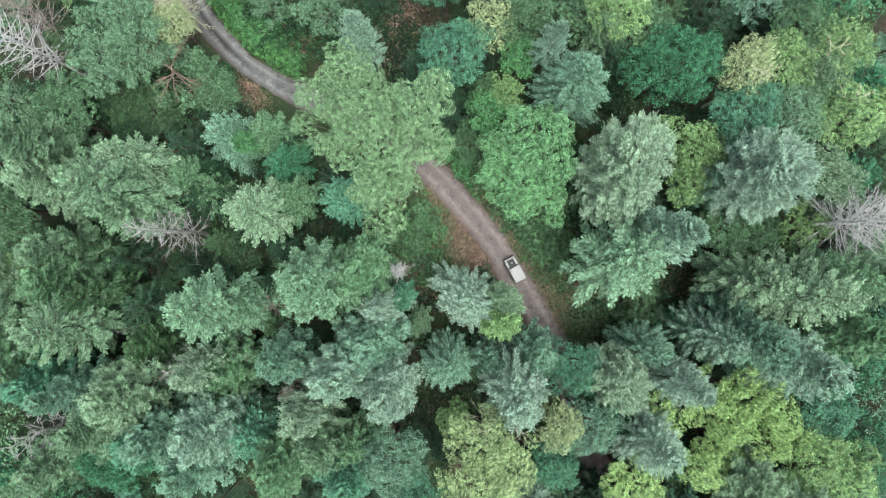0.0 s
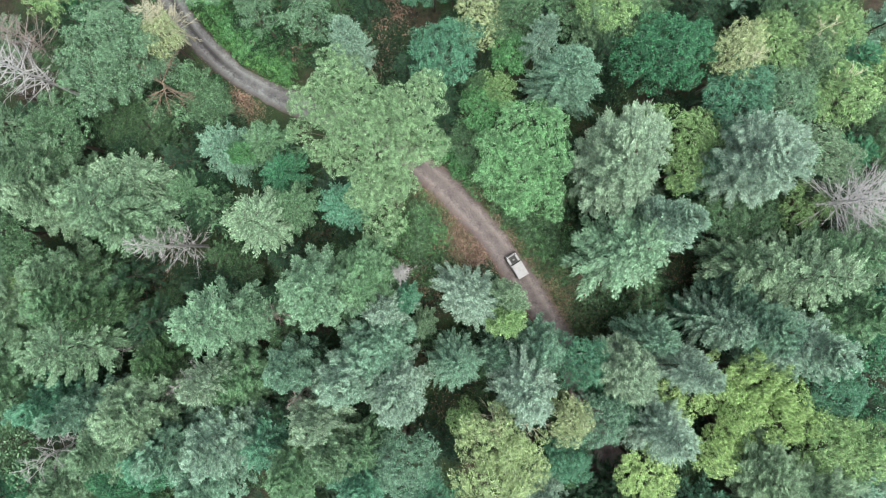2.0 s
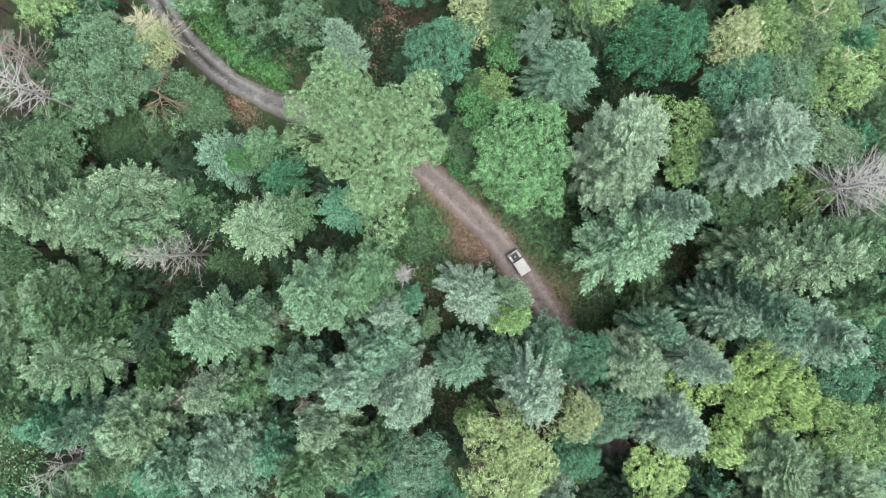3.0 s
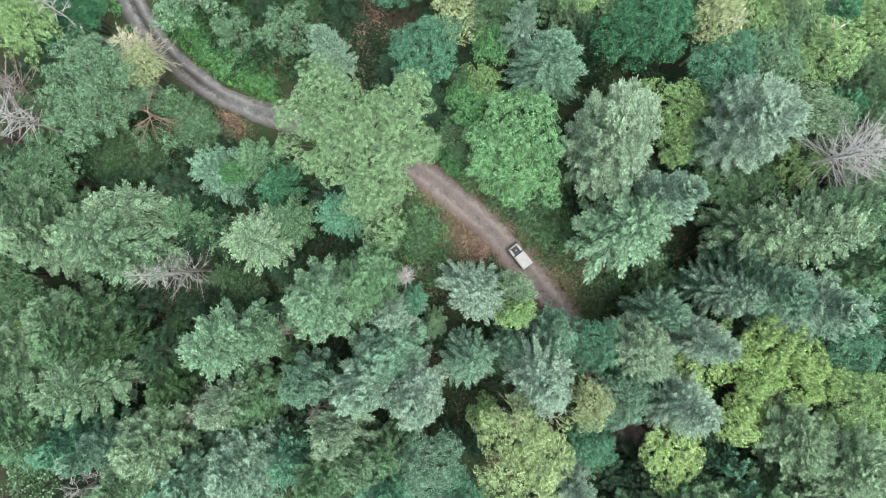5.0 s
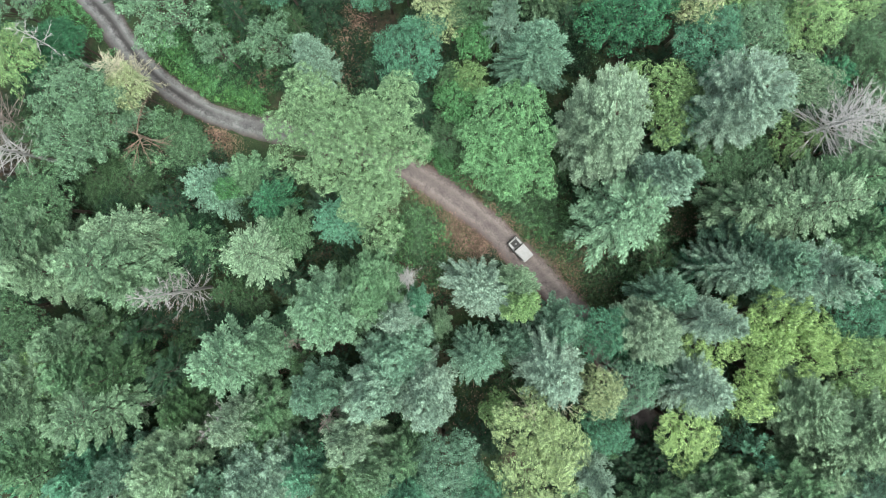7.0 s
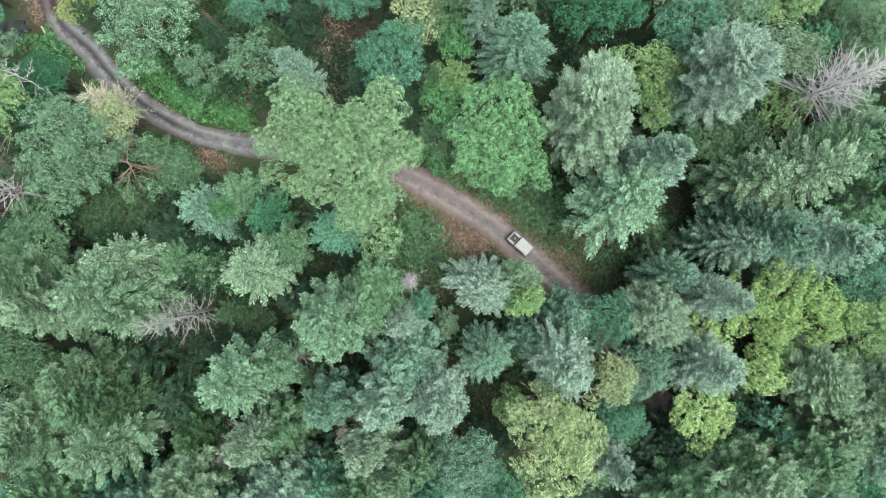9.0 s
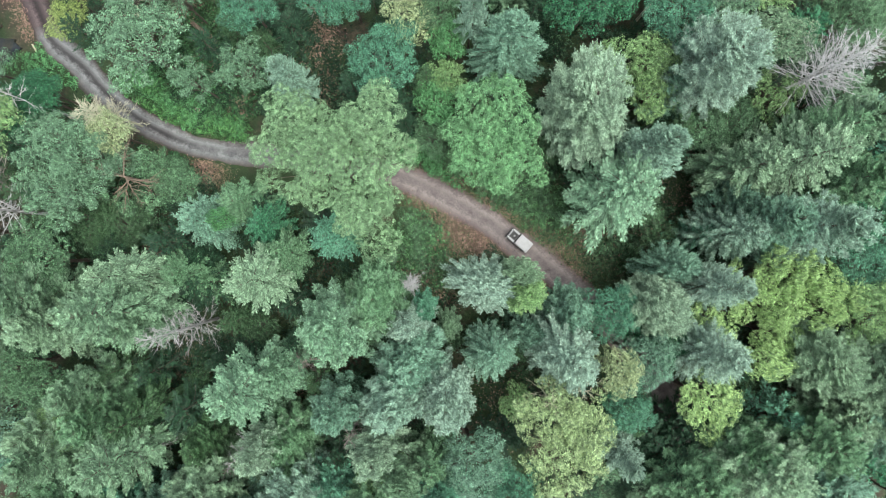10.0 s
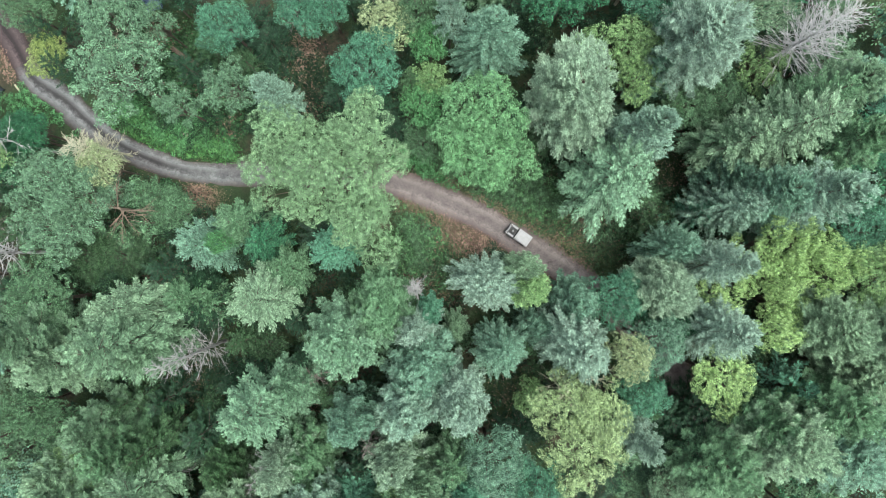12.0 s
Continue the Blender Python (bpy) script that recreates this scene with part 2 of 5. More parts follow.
def needle_mesh(name, base, way, side, length, width, young):
    """Many narrow, pointed needle sprays; young: which take the paler tone of young growth and painted lit tips."""
    n = len(base)
    way = way / np.linalg.norm(way, axis=1, keepdims=True)
    side = side / np.maximum(np.linalg.norm(side, axis=1, keepdims=True), 1e-6)
    v = np.empty((n, 3, 3))
    v[:, 0], v[:, 1] = base + side * (width / 2)[:, None], base + way * length[:, None]
    v[:, 2] = base - side * (width / 2)[:, None]
    me = bpy.data.meshes.new(name)
    me.vertices.add(3 * n)
    me.vertices.foreach_set("co", v.ravel())
    me.loops.add(3 * n)
    me.loops.foreach_set("vertex_index", np.arange(3 * n))
    me.polygons.add(n)
    me.polygons.foreach_set("loop_start", np.arange(n) * 3)
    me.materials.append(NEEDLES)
    me.materials.append(BRIGHT_TIP_NEEDLES)
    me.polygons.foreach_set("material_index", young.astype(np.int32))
    me.update(calc_edges=True)
    return me


def tube(verts, faces, pts, radii, sides=6):
    """Adds a tapered tube along pts to the lists."""
    start = len(verts)
    for i, (q, r) in enumerate(zip(pts, radii)):
        q = Vector(q)
        d = (Vector(pts[min(i + 1, len(pts) - 1)]) - Vector(pts[max(i - 1, 0)])).normalized()
        a = d.orthogonal().normalized()
        b = d.cross(a)
        for s in range(sides):
            w = 2 * math.pi * s / sides
            verts.append(q + (a * math.cos(w) + b * math.sin(w)) * r)
    for i in range(len(pts) - 1):
        for s in range(sides):
            t = (s + 1) % sides
            faces.append((start + i * sides + s, start + i * sides + t, start + (i + 1) * sides + t, start + (i + 1) * sides + s))
    faces.append(tuple(start + (len(pts) - 1) * sides + s for s in range(sides)))
    faces.append(tuple(start + s for s in reversed(range(sides))))


def part(name, data, parent, label=""):
    ob = new(name, data)
    ob.parent = parent
    return tagged(ob, label)


# ---- the lie of the land ----
ROAD_POINTS = [
    (25.65, -45.34),
    (23.53, -36.16),
    (23.36, -30.43),
    (20.99, -22.51),
    (16.85, -13.80),
    (14.49, -9.39),
    (11.84, -4.66),
    (8.58, 0.54),
    (5.16, 4.90),
    (2.18, 8.38),
    (-1.31, 11.96),
    (-6.62, 16.08),
    (-12.92, 19.61),
    (-20.03, 23.04),
    (-25.68, 25.91),
    (-30.23, 29.01),
    (-34.17, 32.94),
    (-37.39, 37.44),
    (-39.64, 42.00),
    (-41.07, 45.79),
    (-43.90, 51.05),
    (-44.10, 56.42),
    (-45.08, 63.12),
    (-47.01, 71.74),
    (-49.72, 81.70),
]


def smooth_line(pts, step=0.6):
    """An even Catmull-Rom line through the points."""
    p = [Vector(q) for q in pts]
    p = [p[0] * 2 - p[1], *p, p[-1] * 2 - p[-2]]
    raw = []
    for a, b, c, d in zip(p, p[1:], p[2:], p[3:]):
        for k in range(12):
            t = k / 12
            raw.append(0.5 * (2 * b + (c - a) * t + (2 * a - 5 * b + 4 * c - d) * t * t + (3 * b - a - 3 * c + d) * t ** 3))
    raw.append(p[-2])
    line = [raw[0]]
    for a, b in zip(raw, raw[1:]):
        while (b - line[-1]).length >= step:
            line.append(line[-1] + (b - line[-1]).normalized() * step)
    return [(q.x, q.y) for q in line]


ROAD_LINE = smooth_line(ROAD_POINTS)


def road_distance(x, y):
    """Metres from the road's middle, for arrays."""
    x, y = np.asarray(x, float), np.asarray(y, float)
    best = np.full(x.shape, 1e9)
    for px, py in ROAD_LINE[::3]:
        best = np.minimum(best, (x - px) ** 2 + (y - py) ** 2)
    return np.sqrt(best)


def land(x, y):
    """Height of the ground: gentle swells, level along the road."""
    x, y = np.asarray(x, float), np.asarray(y, float)
    swell = 0.35 * np.sin(x * 0.11 + 1.3) * np.cos(y * 0.13 + 0.4) + 0.16 * np.sin(x * 0.37 + y * 0.29) + 0.07 * np.sin(x * 0.9 - y * 1.1)
    k = np.clip((road_distance(x, y) - 2.6) / 5.0, 0, 1)
    return swell * k * k * (3 - 2 * k)


def build_ground():
    near = np.arange(-100, 100.01, 1.25)
    far = np.array([130, 180, 260, 400, 700, 1200, 2000])
    axis = np.concatenate([-far[::-1], near, far])
    gx, gy = np.meshgrid(axis, axis)
    gz = land(gx, gy)
    n = len(axis)
    i = (np.arange(n - 1)[:, None] * n + np.arange(n - 1)[None]).ravel()
    faces = np.stack([i, i + 1, i + n + 1, i + n], axis=1).tolist()
    me = mesh_of("ground", np.stack([gx.ravel(), gy.ravel(), gz.ravel()], axis=1).tolist(), faces, GROUND, True)
    tagged(new("ground", me), "mossy brown forest floor strewn with dead leaves", "ground", kind="structure")


def build_road():
    """A ribbon with a slightly raised crown and two shallow ruts; its edges wander."""
    rnd = np.random.RandomState(4)
    cols = np.array([-1.0, -0.9, -0.72, -0.55, -0.38, -0.2, 0.0, 0.2, 0.38, 0.55, 0.72, 0.9, 1.0])
    rise = np.array([0.006, 0.03, 0.05, 0.035, 0.03, 0.055, 0.065, 0.055, 0.03, 0.035, 0.05, 0.03, 0.006])
    line = np.array(ROAD_LINE)
    run = np.concatenate([[0], np.cumsum(np.linalg.norm(np.diff(line, axis=0), axis=1))])
    d = np.gradient(line, axis=0)
    d /= np.linalg.norm(d, axis=1, keepdims=True)
    side = np.stack([-d[:, 1], d[:, 0]], axis=1)
    verts, faces, uvs = [], [], []
    wob = [np.convolve(rnd.randn(len(line) + 6), np.ones(7) / 7, "valid") for _ in range(2)]
    for i, q in enumerate(line):
        half = np.interp(run[i], [0, 30, 58, 72, 90, 103, 120, 140], [2.1, 2.35, 2.35, 2.0, 1.75, 1.75, 2.1, 2.2])
        for c, z in zip(cols, rise):
            w = half * c * (1 + 0.3 * wob[int(c > 0)][i] * abs(c) ** 2)
            x, y = q + side[i] * w
            verts.append((x, y, z + 0.012 * math.sin(run[i] * 1.7 + c * 5) * (1 - abs(c))))
            uvs.append((c, run[i]))
    m = len(cols)
    for i in range(len(line) - 1):
        for j in range(m - 1):
            a = i * m + j
            faces.append((a, a + m, a + m + 1, a + 1))
    me = mesh_of("road", verts, faces, ROAD, True)
    layer = me.uv_layers.new(name="UVMap")
    for lp in me.loops:
        layer.data[lp.index].uv = uvs[lp.vertex_index]
    if me.polygons[0].normal.z < 0:
        me.flip_normals()
    tagged(new("road", me), "narrow dirt track with worn wheel ruts through the forest", "road", kind="structure")


build_ground()
build_road()


# ---- trees ----
def unit(a):
    return a / np.maximum(np.linalg.norm(a, axis=-1, keepdims=True), 1e-6)


def fir_meshes(seed, height=26.0, radius=4.6, ragged=0.25, droop=0.0, count=120, bare=0.24, peak=0.55, gap=0.4, twig=0.24, ahead_by=0.85, step=0.07, size=1.0, hang=0.2, low=0.7, pads=0, inner=0.12, stub=0.36, wide=1.0):
    """Trunk and crown of one fir: limbs all round the stem, each a flat frond of side twigs (gap apart, twig: their share of the limb's length), each twig feathered with narrow needle sprays that hang a little at the sides; pads: twigs fanned into a rounded pad at each side twig."""
    rnd = np.random.RandomState(seed)
    twig_at, twig_dir, twig_len, twig_up, twig_fine = [], [], [], [], []
    tv, tf = [], []
    zs = np.linspace(0, height, 8)
    lean = rnd.uniform(-0.25, 0.25, 2)
    tube(tv, tf, [(lean[0] * (z / height) ** 2, lean[1] * (z / height) ** 2, z - (0.3 if z == 0 else 0)) for z in zs], [0.011 * height * (1 - 0.97 * z / height) + 0.015 for z in zs], 7)
    z0 = bare * height
    lop = rnd.uniform(0.78, 1.15, 7)
    up = np.array([0, 0, 1.0])
    for i in range(count):
        k = ((i + rnd.rand()) / count) ** 0.85
        z = z0 + (height - z0) * k * 0.985
        ang = i * 2.399963 + rnd.uniform(-0.3, 0.3)
        sector = np.interp((ang / (2 * math.pi) * 6) % 6, np.arange(7), np.r_[lop[:6], lop[0]])
        full = radius * (1 - k) ** peak * np.interp(k, [0, 0.12, 0.3, 1], [low, 0.88, 1.0, 1.12])
        ln = max(0.5, full * sector * (1 + ragged * rnd.uniform(-1, 0.6)))
        out = np.array([math.cos(ang), math.sin(ang), 0])
        cross = np.array([-out[1], out[0], 0])
        rise = np.interp(k, [0, 0.4, 0.75, 1.0], [-0.25, 0.0, 0.45, 1.6]) - droop + rnd.uniform(-0.12, 0.12)
        origin = np.array([lean[0] * (z / height) ** 2, lean[1] * (z / height) ** 2, z])
        sag = -0.10 - droop * 0.2
        bend = rnd.uniform(-0.12, 0.12)

        def on(s):
            s = np.asarray(s, float)[..., None]
            return origin + (out + cross * bend * s) * (ln * s) + up * (rise * ln * s + sag * ln * np.sin(math.pi * s) + 0.05 * ln * s * s)

        if i % 3 == 0:
            tube(tv, tf, [on(0), on(0.5), on(0.9)], [0.05 * ln / 4 + 0.012, 0.03 * ln / 4 + 0.008, 0.006], 3)
        n = max(3, int(ln / gap))
        roll = rnd.uniform(-0.35, 0.35)
        for sgn in (-1, 1):
            s = inner * (1 - k * k) + (0.98 - inner * (1 - k * k)) * (np.arange(n) + rnd.uniform(0.1, 0.9, n)) / n
            tw = (twig * ln * (1 - s) ** 0.7 * np.minimum(1, s * 3) + stub) * rnd.uniform(0.8, 1.2, n)
            ahead = unit(on(np.minimum(1, s + 0.05)) - on(s - 0.05))
            d = ahead * (ahead_by * rnd.uniform(0.85, 1.15, (n, 1))) + cross * sgn * rnd.uniform(0.7, 0.95, (n, 1))
            d[:, 2] += roll * sgn - 0.08 + rnd.uniform(-0.12, 0.12, n)
            d = unit(d)
            flat = unit(np.cross(ahead, cross * np.ones((n, 1))))
            flat = unit(flat * np.sign(flat[:, 2:3] + 1e-6) + rnd.normal(0, 0.2 if pads else 0.12, (n, 3)))
            if pads:
                mid = on(s) + d * (tw * rnd.uniform(0.25, 0.6, n))[:, None] + up * rnd.uniform(-0.25, 0.25, (n, 1))
                lay = unit(np.cross(flat, d))
                for w in np.linspace(-2.0, 2.0, pads):
                    w = w + rnd.uniform(-0.2, 0.2, (n, 1))
                    twig_at.append(mid)
                    twig_dir.append(unit(d * np.cos(w) + lay * np.sin(w) - flat * rnd.uniform(0.1, 0.4, (n, 1))))
                    twig_len.append(rnd.uniform(0.34, 0.52, n) * size)
                    twig_up.append(flat)
                    twig_fine.append(np.full(n, 1.0 if k > 0.12 else 0.7))
                continue
            twig_at.append(on(s))
            twig_dir.append(d)
            twig_len.append(tw)
            twig_up.append(flat)
            twig_fine.append(np.full(n, 1.0 if k > 0.12 else 0.6))
        tips = np.array([0.5, 0.62, 0.72, 0.82, 0.9, 0.97])
        fan = np.array([0, 0.15, -0.15, 0.3, -0.35, 0.05])[:, None]
        twig_at.append(on(tips))
        twig_dir.append(unit(unit(on(tips) - on(tips - 0.05)) * np.cos(fan) + cross * np.sin(fan) + up * 0.08))
        twig_len.append(rnd.uniform(0.4, 0.65, 6))
        twig_up.append(np.tile(up, (6, 1)) + rnd.normal(0, 0.12, (6, 3)))
        twig_fine.append(np.full(6, 1.0 if k > 0.12 else 0.7))
    at, dr, ln, nor = np.concatenate(twig_at), np.concatenate(twig_dir), np.concatenate(twig_len), unit(np.concatenate(twig_up))
    fine = np.concatenate(twig_fine)
    many = np.maximum(4, (ln / step * fine).astype(int))
    idx = np.repeat(np.arange(len(ln)), many)
    order = np.arange(len(idx)) - np.repeat(np.cumsum(many) - many, many)
    f = order / many[idx]
    base = at[idx] + dr[idx] * (ln[idx] * f)[:, None]
    base[:, 2] -= 0.1 * ln[idx] * f * f
    m = len(idx)
    flank = unit(np.cross(dr[idx], nor[idx]))
    splay = np.where(order % 2, 1.0, -1.0) * rnd.uniform(0.45, 1.0, m) * np.where(f > 0.85, 0.3, 1.0)
    way = dr[idx] + flank * splay[:, None] - nor[idx] * (hang * np.abs(splay) * rnd.uniform(0.2, 1.6, m))[:, None] + rnd.normal(0, 0.13, (m, 3))
    side = np.cross(way, nor[idx] + rnd.normal(0, 0.22, (m, 3)))
    taper = np.minimum(1.0, 0.55 + 1.6 * f) * (1.12 - 0.55 * f)
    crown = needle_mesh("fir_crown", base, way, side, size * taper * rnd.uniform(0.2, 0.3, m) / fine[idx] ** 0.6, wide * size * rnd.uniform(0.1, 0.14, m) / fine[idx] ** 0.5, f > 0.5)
    return mesh_of("fir_trunk", tv, tf, BARK), crown


def lobed_meshes(seed, lobes, height, spray=0.62, leaf=0.42, density=1.0, bough=True, sparse=0.0, knobs=0, low_cut=-0.35, core=0.92, out=(0.62, 0.85), limbs=True):
    """Trunk and crown of a broadleaf tree: limbs reach into lobes (x, y, z, radius), each lobe a heap of leaf rosettes; knobs: bunches on each lobe."""
    rnd = np.random.RandomState(seed)
    tv, tf = [], []
    fork = 0.45 * height
    if bough:
        tube(tv, tf, [(0, 0, -0.3), (0.05, 0.03, fork * 0.5), (0, 0, fork), (0.1, -0.1, height * 0.72)], [0.016 * height, 0.013 * height, 0.011 * height, 0.02], 8)
        for lx, ly, lz, lr in (lobes if limbs else ()):
            tube(tv, tf, [(0, 0, fork * rnd.uniform(0.7, 1.0)), (lx * 0.45, ly * 0.45, fork + (lz - fork) * 0.55), (lx, ly, lz + lr * 0.3)], [0.006 * height, 0.0045 * height, 0.02], 4)
    balls = list(lobes)
    if knobs:
        balls = []
        for lx, ly, lz, lr in lobes:
            balls.append((lx, ly, lz, lr * core))
            for q in range(knobs):
                zz = 1 - 1.2 * (q + 0.5) / knobs
                w, a = math.sqrt(max(0, 1 - zz * zz)), q * 2.399963 + rnd.uniform(0, 1)
                s = lr * rnd.uniform(*out)
                balls.append((lx + s * w * math.cos(a), ly + s * w * math.sin(a), lz + 0.85 * s * zz, lr * rnd.uniform(0.3, 0.45)))
    balls = np.array(balls)
    many = np.maximum(4, (density * 4.2 * balls[:, 3] ** 2 / spray ** 2 * np.where(balls[:, 2] < balls[:, 2].min() * 0.6 + balls[:, 2].max() * 0.4, 0.7, 1.0)).astype(int))
    idx = np.repeat(np.arange(len(balls)), many)
    n = len(idx)
    # rosettes evenly spread over each heap, from its top down
    order = np.arange(n) - np.repeat(np.cumsum(many) - many, many)
    d = np.empty((n, 3))
    d[:, 2] = 1 - (1 - low_cut) * (order + 0.5) / many[idx]
    w = order * 2.399963 + rnd.uniform(0, 6.28, len(balls))[idx]
    d[:, 0], d[:, 1] = np.sqrt(1 - d[:, 2] ** 2) * np.cos(w), np.sqrt(1 - d[:, 2] ** 2) * np.sin(w)
    d = unit(d + rnd.normal(0, 0.16, (n, 3)))
    bulge = 1 + 0.16 * np.sin(5 * d[:, 0] + idx) * np.cos(4 * d[:, 1] + idx) + 0.1 * np.sin(9 * d[:, 2] + 7 * d[:, 0])
    c = balls[idx, :3] + d * (balls[idx, 3] * bulge * rnd.uniform(0.84, 1.06, n))[:, None] * np.array([1, 1, 0.85])
    keep = rnd.rand(n) >= sparse
    if len(balls) < 900:
        for x, y, z, r in balls:
            keep &= ((c - (x, y, z)) ** 2).sum(1) > (0.7 * r) ** 2
    c, d = c[keep], d[keep]
    n, m = len(c), 10
    aim = unit(d * 0.7 + np.array([0, 0, 0.75]) + rnd.normal(0, 0.16, (n, 3)))
    a = unit(np.cross(aim, [0.3, 0.9, 0.1]))
    b = np.cross(aim, a)
    q = np.arange(m)
    w = rnd.uniform(0, 6.28, n)[:, None] + q * 2.399963 + rnd.uniform(-0.25, 0.25, (n, m))
    big = (spray * rnd.uniform(0.6, 1.4, n))[:, None]
    o = a[:, None] * np.cos(w)[..., None] + b[:, None] * np.sin(w)[..., None]
    far = np.sqrt((q + 0.2) / m)
    base = c[:, None] + o * (big * 0.5 * far)[..., None] - aim[:, None] * (0.26 * big * far ** 2)[..., None]
    way = o + aim[:, None] * (0.5 - 1.1 * far ** 2 + rnd.uniform(-0.2, 0.2, (n, m)))[..., None] + rnd.normal(0, 0.12, (n, m, 3))
    side = np.cross(way, aim[:, None] + rnd.normal(0, 0.2, (n, m, 3)))
    k = n * m
    crown = leaf_mesh("leaf_crown", base.reshape(k, 3), way.reshape(k, 3), side.reshape(k, 3), leaf * rnd.uniform(0.7, 1.35, k), leaf * rnd.uniform(0.5, 0.8, k), 0.14, LEAVES, np.tile(q < 4, n), BRIGHT_TOP_LEAVES)
    return (mesh_of("limbed_trunk", tv, tf, BARK) if bough else None), crown


def round_lobes(seed, radius, height, flat=0.75, many=17):
    """Lobes heaped into an uneven round crown."""
    rnd = np.random.RandomState(seed)
    out = []
    for i in range(many):
        k = (i + 0.5) / many
        zz = 1 - 1.25 * k
        w = math.sqrt(max(0, 1 - zz * zz))
        ang = i * 2.399963 + rnd.uniform(-0.35, 0.35)
        rr = radius * rnd.uniform(0.5, 0.9)
        out.append((math.cos(ang) * w * rr, math.sin(ang) * w * rr, height - radius * flat * 1.3 + zz * radius * flat * rnd.uniform(0.6, 0.95), radius * rnd.uniform(0.2, 0.36)))
    out.append((0, 0, height - radius * flat * 1.15, radius * 0.58))
    return out


def open_lobes(seed, radius, height, many=19):
    """Separate leafy boughs with gaps between them."""
    rnd = np.random.RandomState(seed)
    out = []
    for i in range(many):
        a, w = i * 2.399963 + rnd.uniform(-0.3, 0.3), radius * math.sqrt((i + 0.4) / many) * rnd.uniform(0.85, 1.02)
        out.append((w * math.cos(a), w * math.sin(a), height - radius * 0.28 - 0.5 * w * w / radius + rnd.uniform(-2.4, 0.4), radius * rnd.uniform(0.17, 0.3)))
    return out


# tufted firs with scalloped pads, star-shaped firs with straight narrow fronds, feathery firs with long hanging twigs
FIRS = [fir_meshes(sd, ragged=rg, droop=dr, count=ct, gap=0.74, pads=8, inner=0.3, step=0.072, twig=0.24, wide=0.92) for sd, rg, dr, ct in ((11, 0.3, 0.0, 112), (12, 0.38, 0.1, 108), (13, 0.28, 0.0, 116), (14, 0.36, 0.05, 110))]
STARS = [fir_meshes(s, ragged=0.24, droop=dr, count=290, peak=0.66, gap=0.26, twig=0.13, stub=0.3, ahead_by=1.2, step=0.095, size=0.85, inner=0.3, hang=0.35) for s, dr in ((23, 0.02), (24, 0.1))]
PLUMES = [fir_meshes(s, ragged=0.36, droop=dr, count=124, gap=0.42, twig=0.25, ahead_by=1.3, step=0.075, size=1.0, wide=0.95, hang=0.5, inner=0.2) for s, dr in ((15, 0.14), (16, 0.05))]
PINES = [fir_meshes(s, ragged=0.28, droop=dr, count=110, bare=0.5, peak=0.4, gap=0.66, pads=8, inner=0.35, step=0.072, size=0.9, twig=0.22, wide=0.92) for s, dr in ((17, 0.0), (18, 0.1))]
DOMES = [fir_meshes(s, ragged=0.26, droop=dr, count=270, bare=0.45, peak=0.38, gap=0.44, pads=5, inner=0.45, twig=0.18, step=0.075, size=0.64, low=0.8, wide=1.2) for s, dr in ((25, 0.02), (26, 0.08))]
FAR_FIRS = [fir_meshes(s, ragged=0.25, count=60, gap=0.6, step=0.16, size=1.7) for s in (19, 20)]
SPARSE_FIRS = [fir_meshes(21, ragged=0.4, droop=0.1, count=60, bare=0.1, gap=0.5, twig=0.16, step=0.12, size=1.2), fir_meshes(22, ragged=0.45, droop=0.2, count=56, bare=0.1, gap=0.5, twig=0.16, step=0.12, size=1.2)]
COARSE = [lobed_meshes(s, round_lobes(s, 5.0, 18.0), 18.0, 0.42, 0.22, 0.95, knobs=8, core=0.8, out=(0.7, 0.98)) for s in (31, 32, 33)]
FINE = [lobed_meshes(s, round_lobes(s, 5.0, 18.0, many=22), 18.0, 0.34, 0.2, 0.66, knobs=5, core=0.78, out=(0.68, 0.95)) for s in (41, 42, 43)]
LOOSE = [lobed_meshes(s, round_lobes(s, 5.0, 18.0, many=26), 18.0, 0.28, 0.16, 0.62, sparse=0.12, knobs=5, core=0.7, out=(0.7, 1.1)) for s in (51, 52)]
OPEN = [lobed_meshes(s, open_lobes(s, 5.0, 18.0), 18.0, 0.44, 0.235, 0.85, knobs=7, core=0.72, out=(0.7, 1.0)) for s in (36, 37, 38)]
OPEN_FINE = [lobed_meshes(s, open_lobes(s, 5.0, 18.0, 24), 18.0, 0.36, 0.21, 0.75, knobs=5, core=0.75, out=(0.7, 0.98)) for s in (44, 45, 46)]
FAR_BROAD = [lobed_meshes(s, round_lobes(s, 5.0, 18.0), 18.0, 0.72, 0.38, 0.42, limbs=False) for s in (34, 35)]
YOUNG_BROAD = [lobed_meshes(s, round_lobes(s, 5.0, 18.0), 18.0, 0.8, 0.46, 0.5, limbs=False) for s in (64, 65)]
SHRUBS = [lobed_meshes(s, [(rx * 0.9, ry * 0.9, 0.7 + 0.25 * rx, 0.75) for rx, ry in ((0.2, 0.1), (1, 0.3), (-0.7, 0.8), (-0.5, -0.9), (0.6, -0.8))], 2.0, 0.42, 0.22, 0.7)
          for s in (61, 62, 63)]
dice = random.Random(7)


def tree(name, meshes, x, y, h, r, tone, ref_h, ref_r, label, group, turn=None):
    ob = tagged(new(name), label, "tree", group)
    wide = 1.0 if turn == 0 else dice.uniform(0.88, 1.14)
    ob.matrix_basis = pose(x, y, float(land(x, y)), 0, 0, dice.uniform(0, 360) if turn is None else turn) @ Matrix.Diagonal((r / ref_r * wide, r / ref_r / wide, h / ref_h, 1))
    if meshes[0]:
        part("trunk", meshes[0], ob)
    crown = part("crown", meshes[1], ob)
    crown.color = tone
    return ob


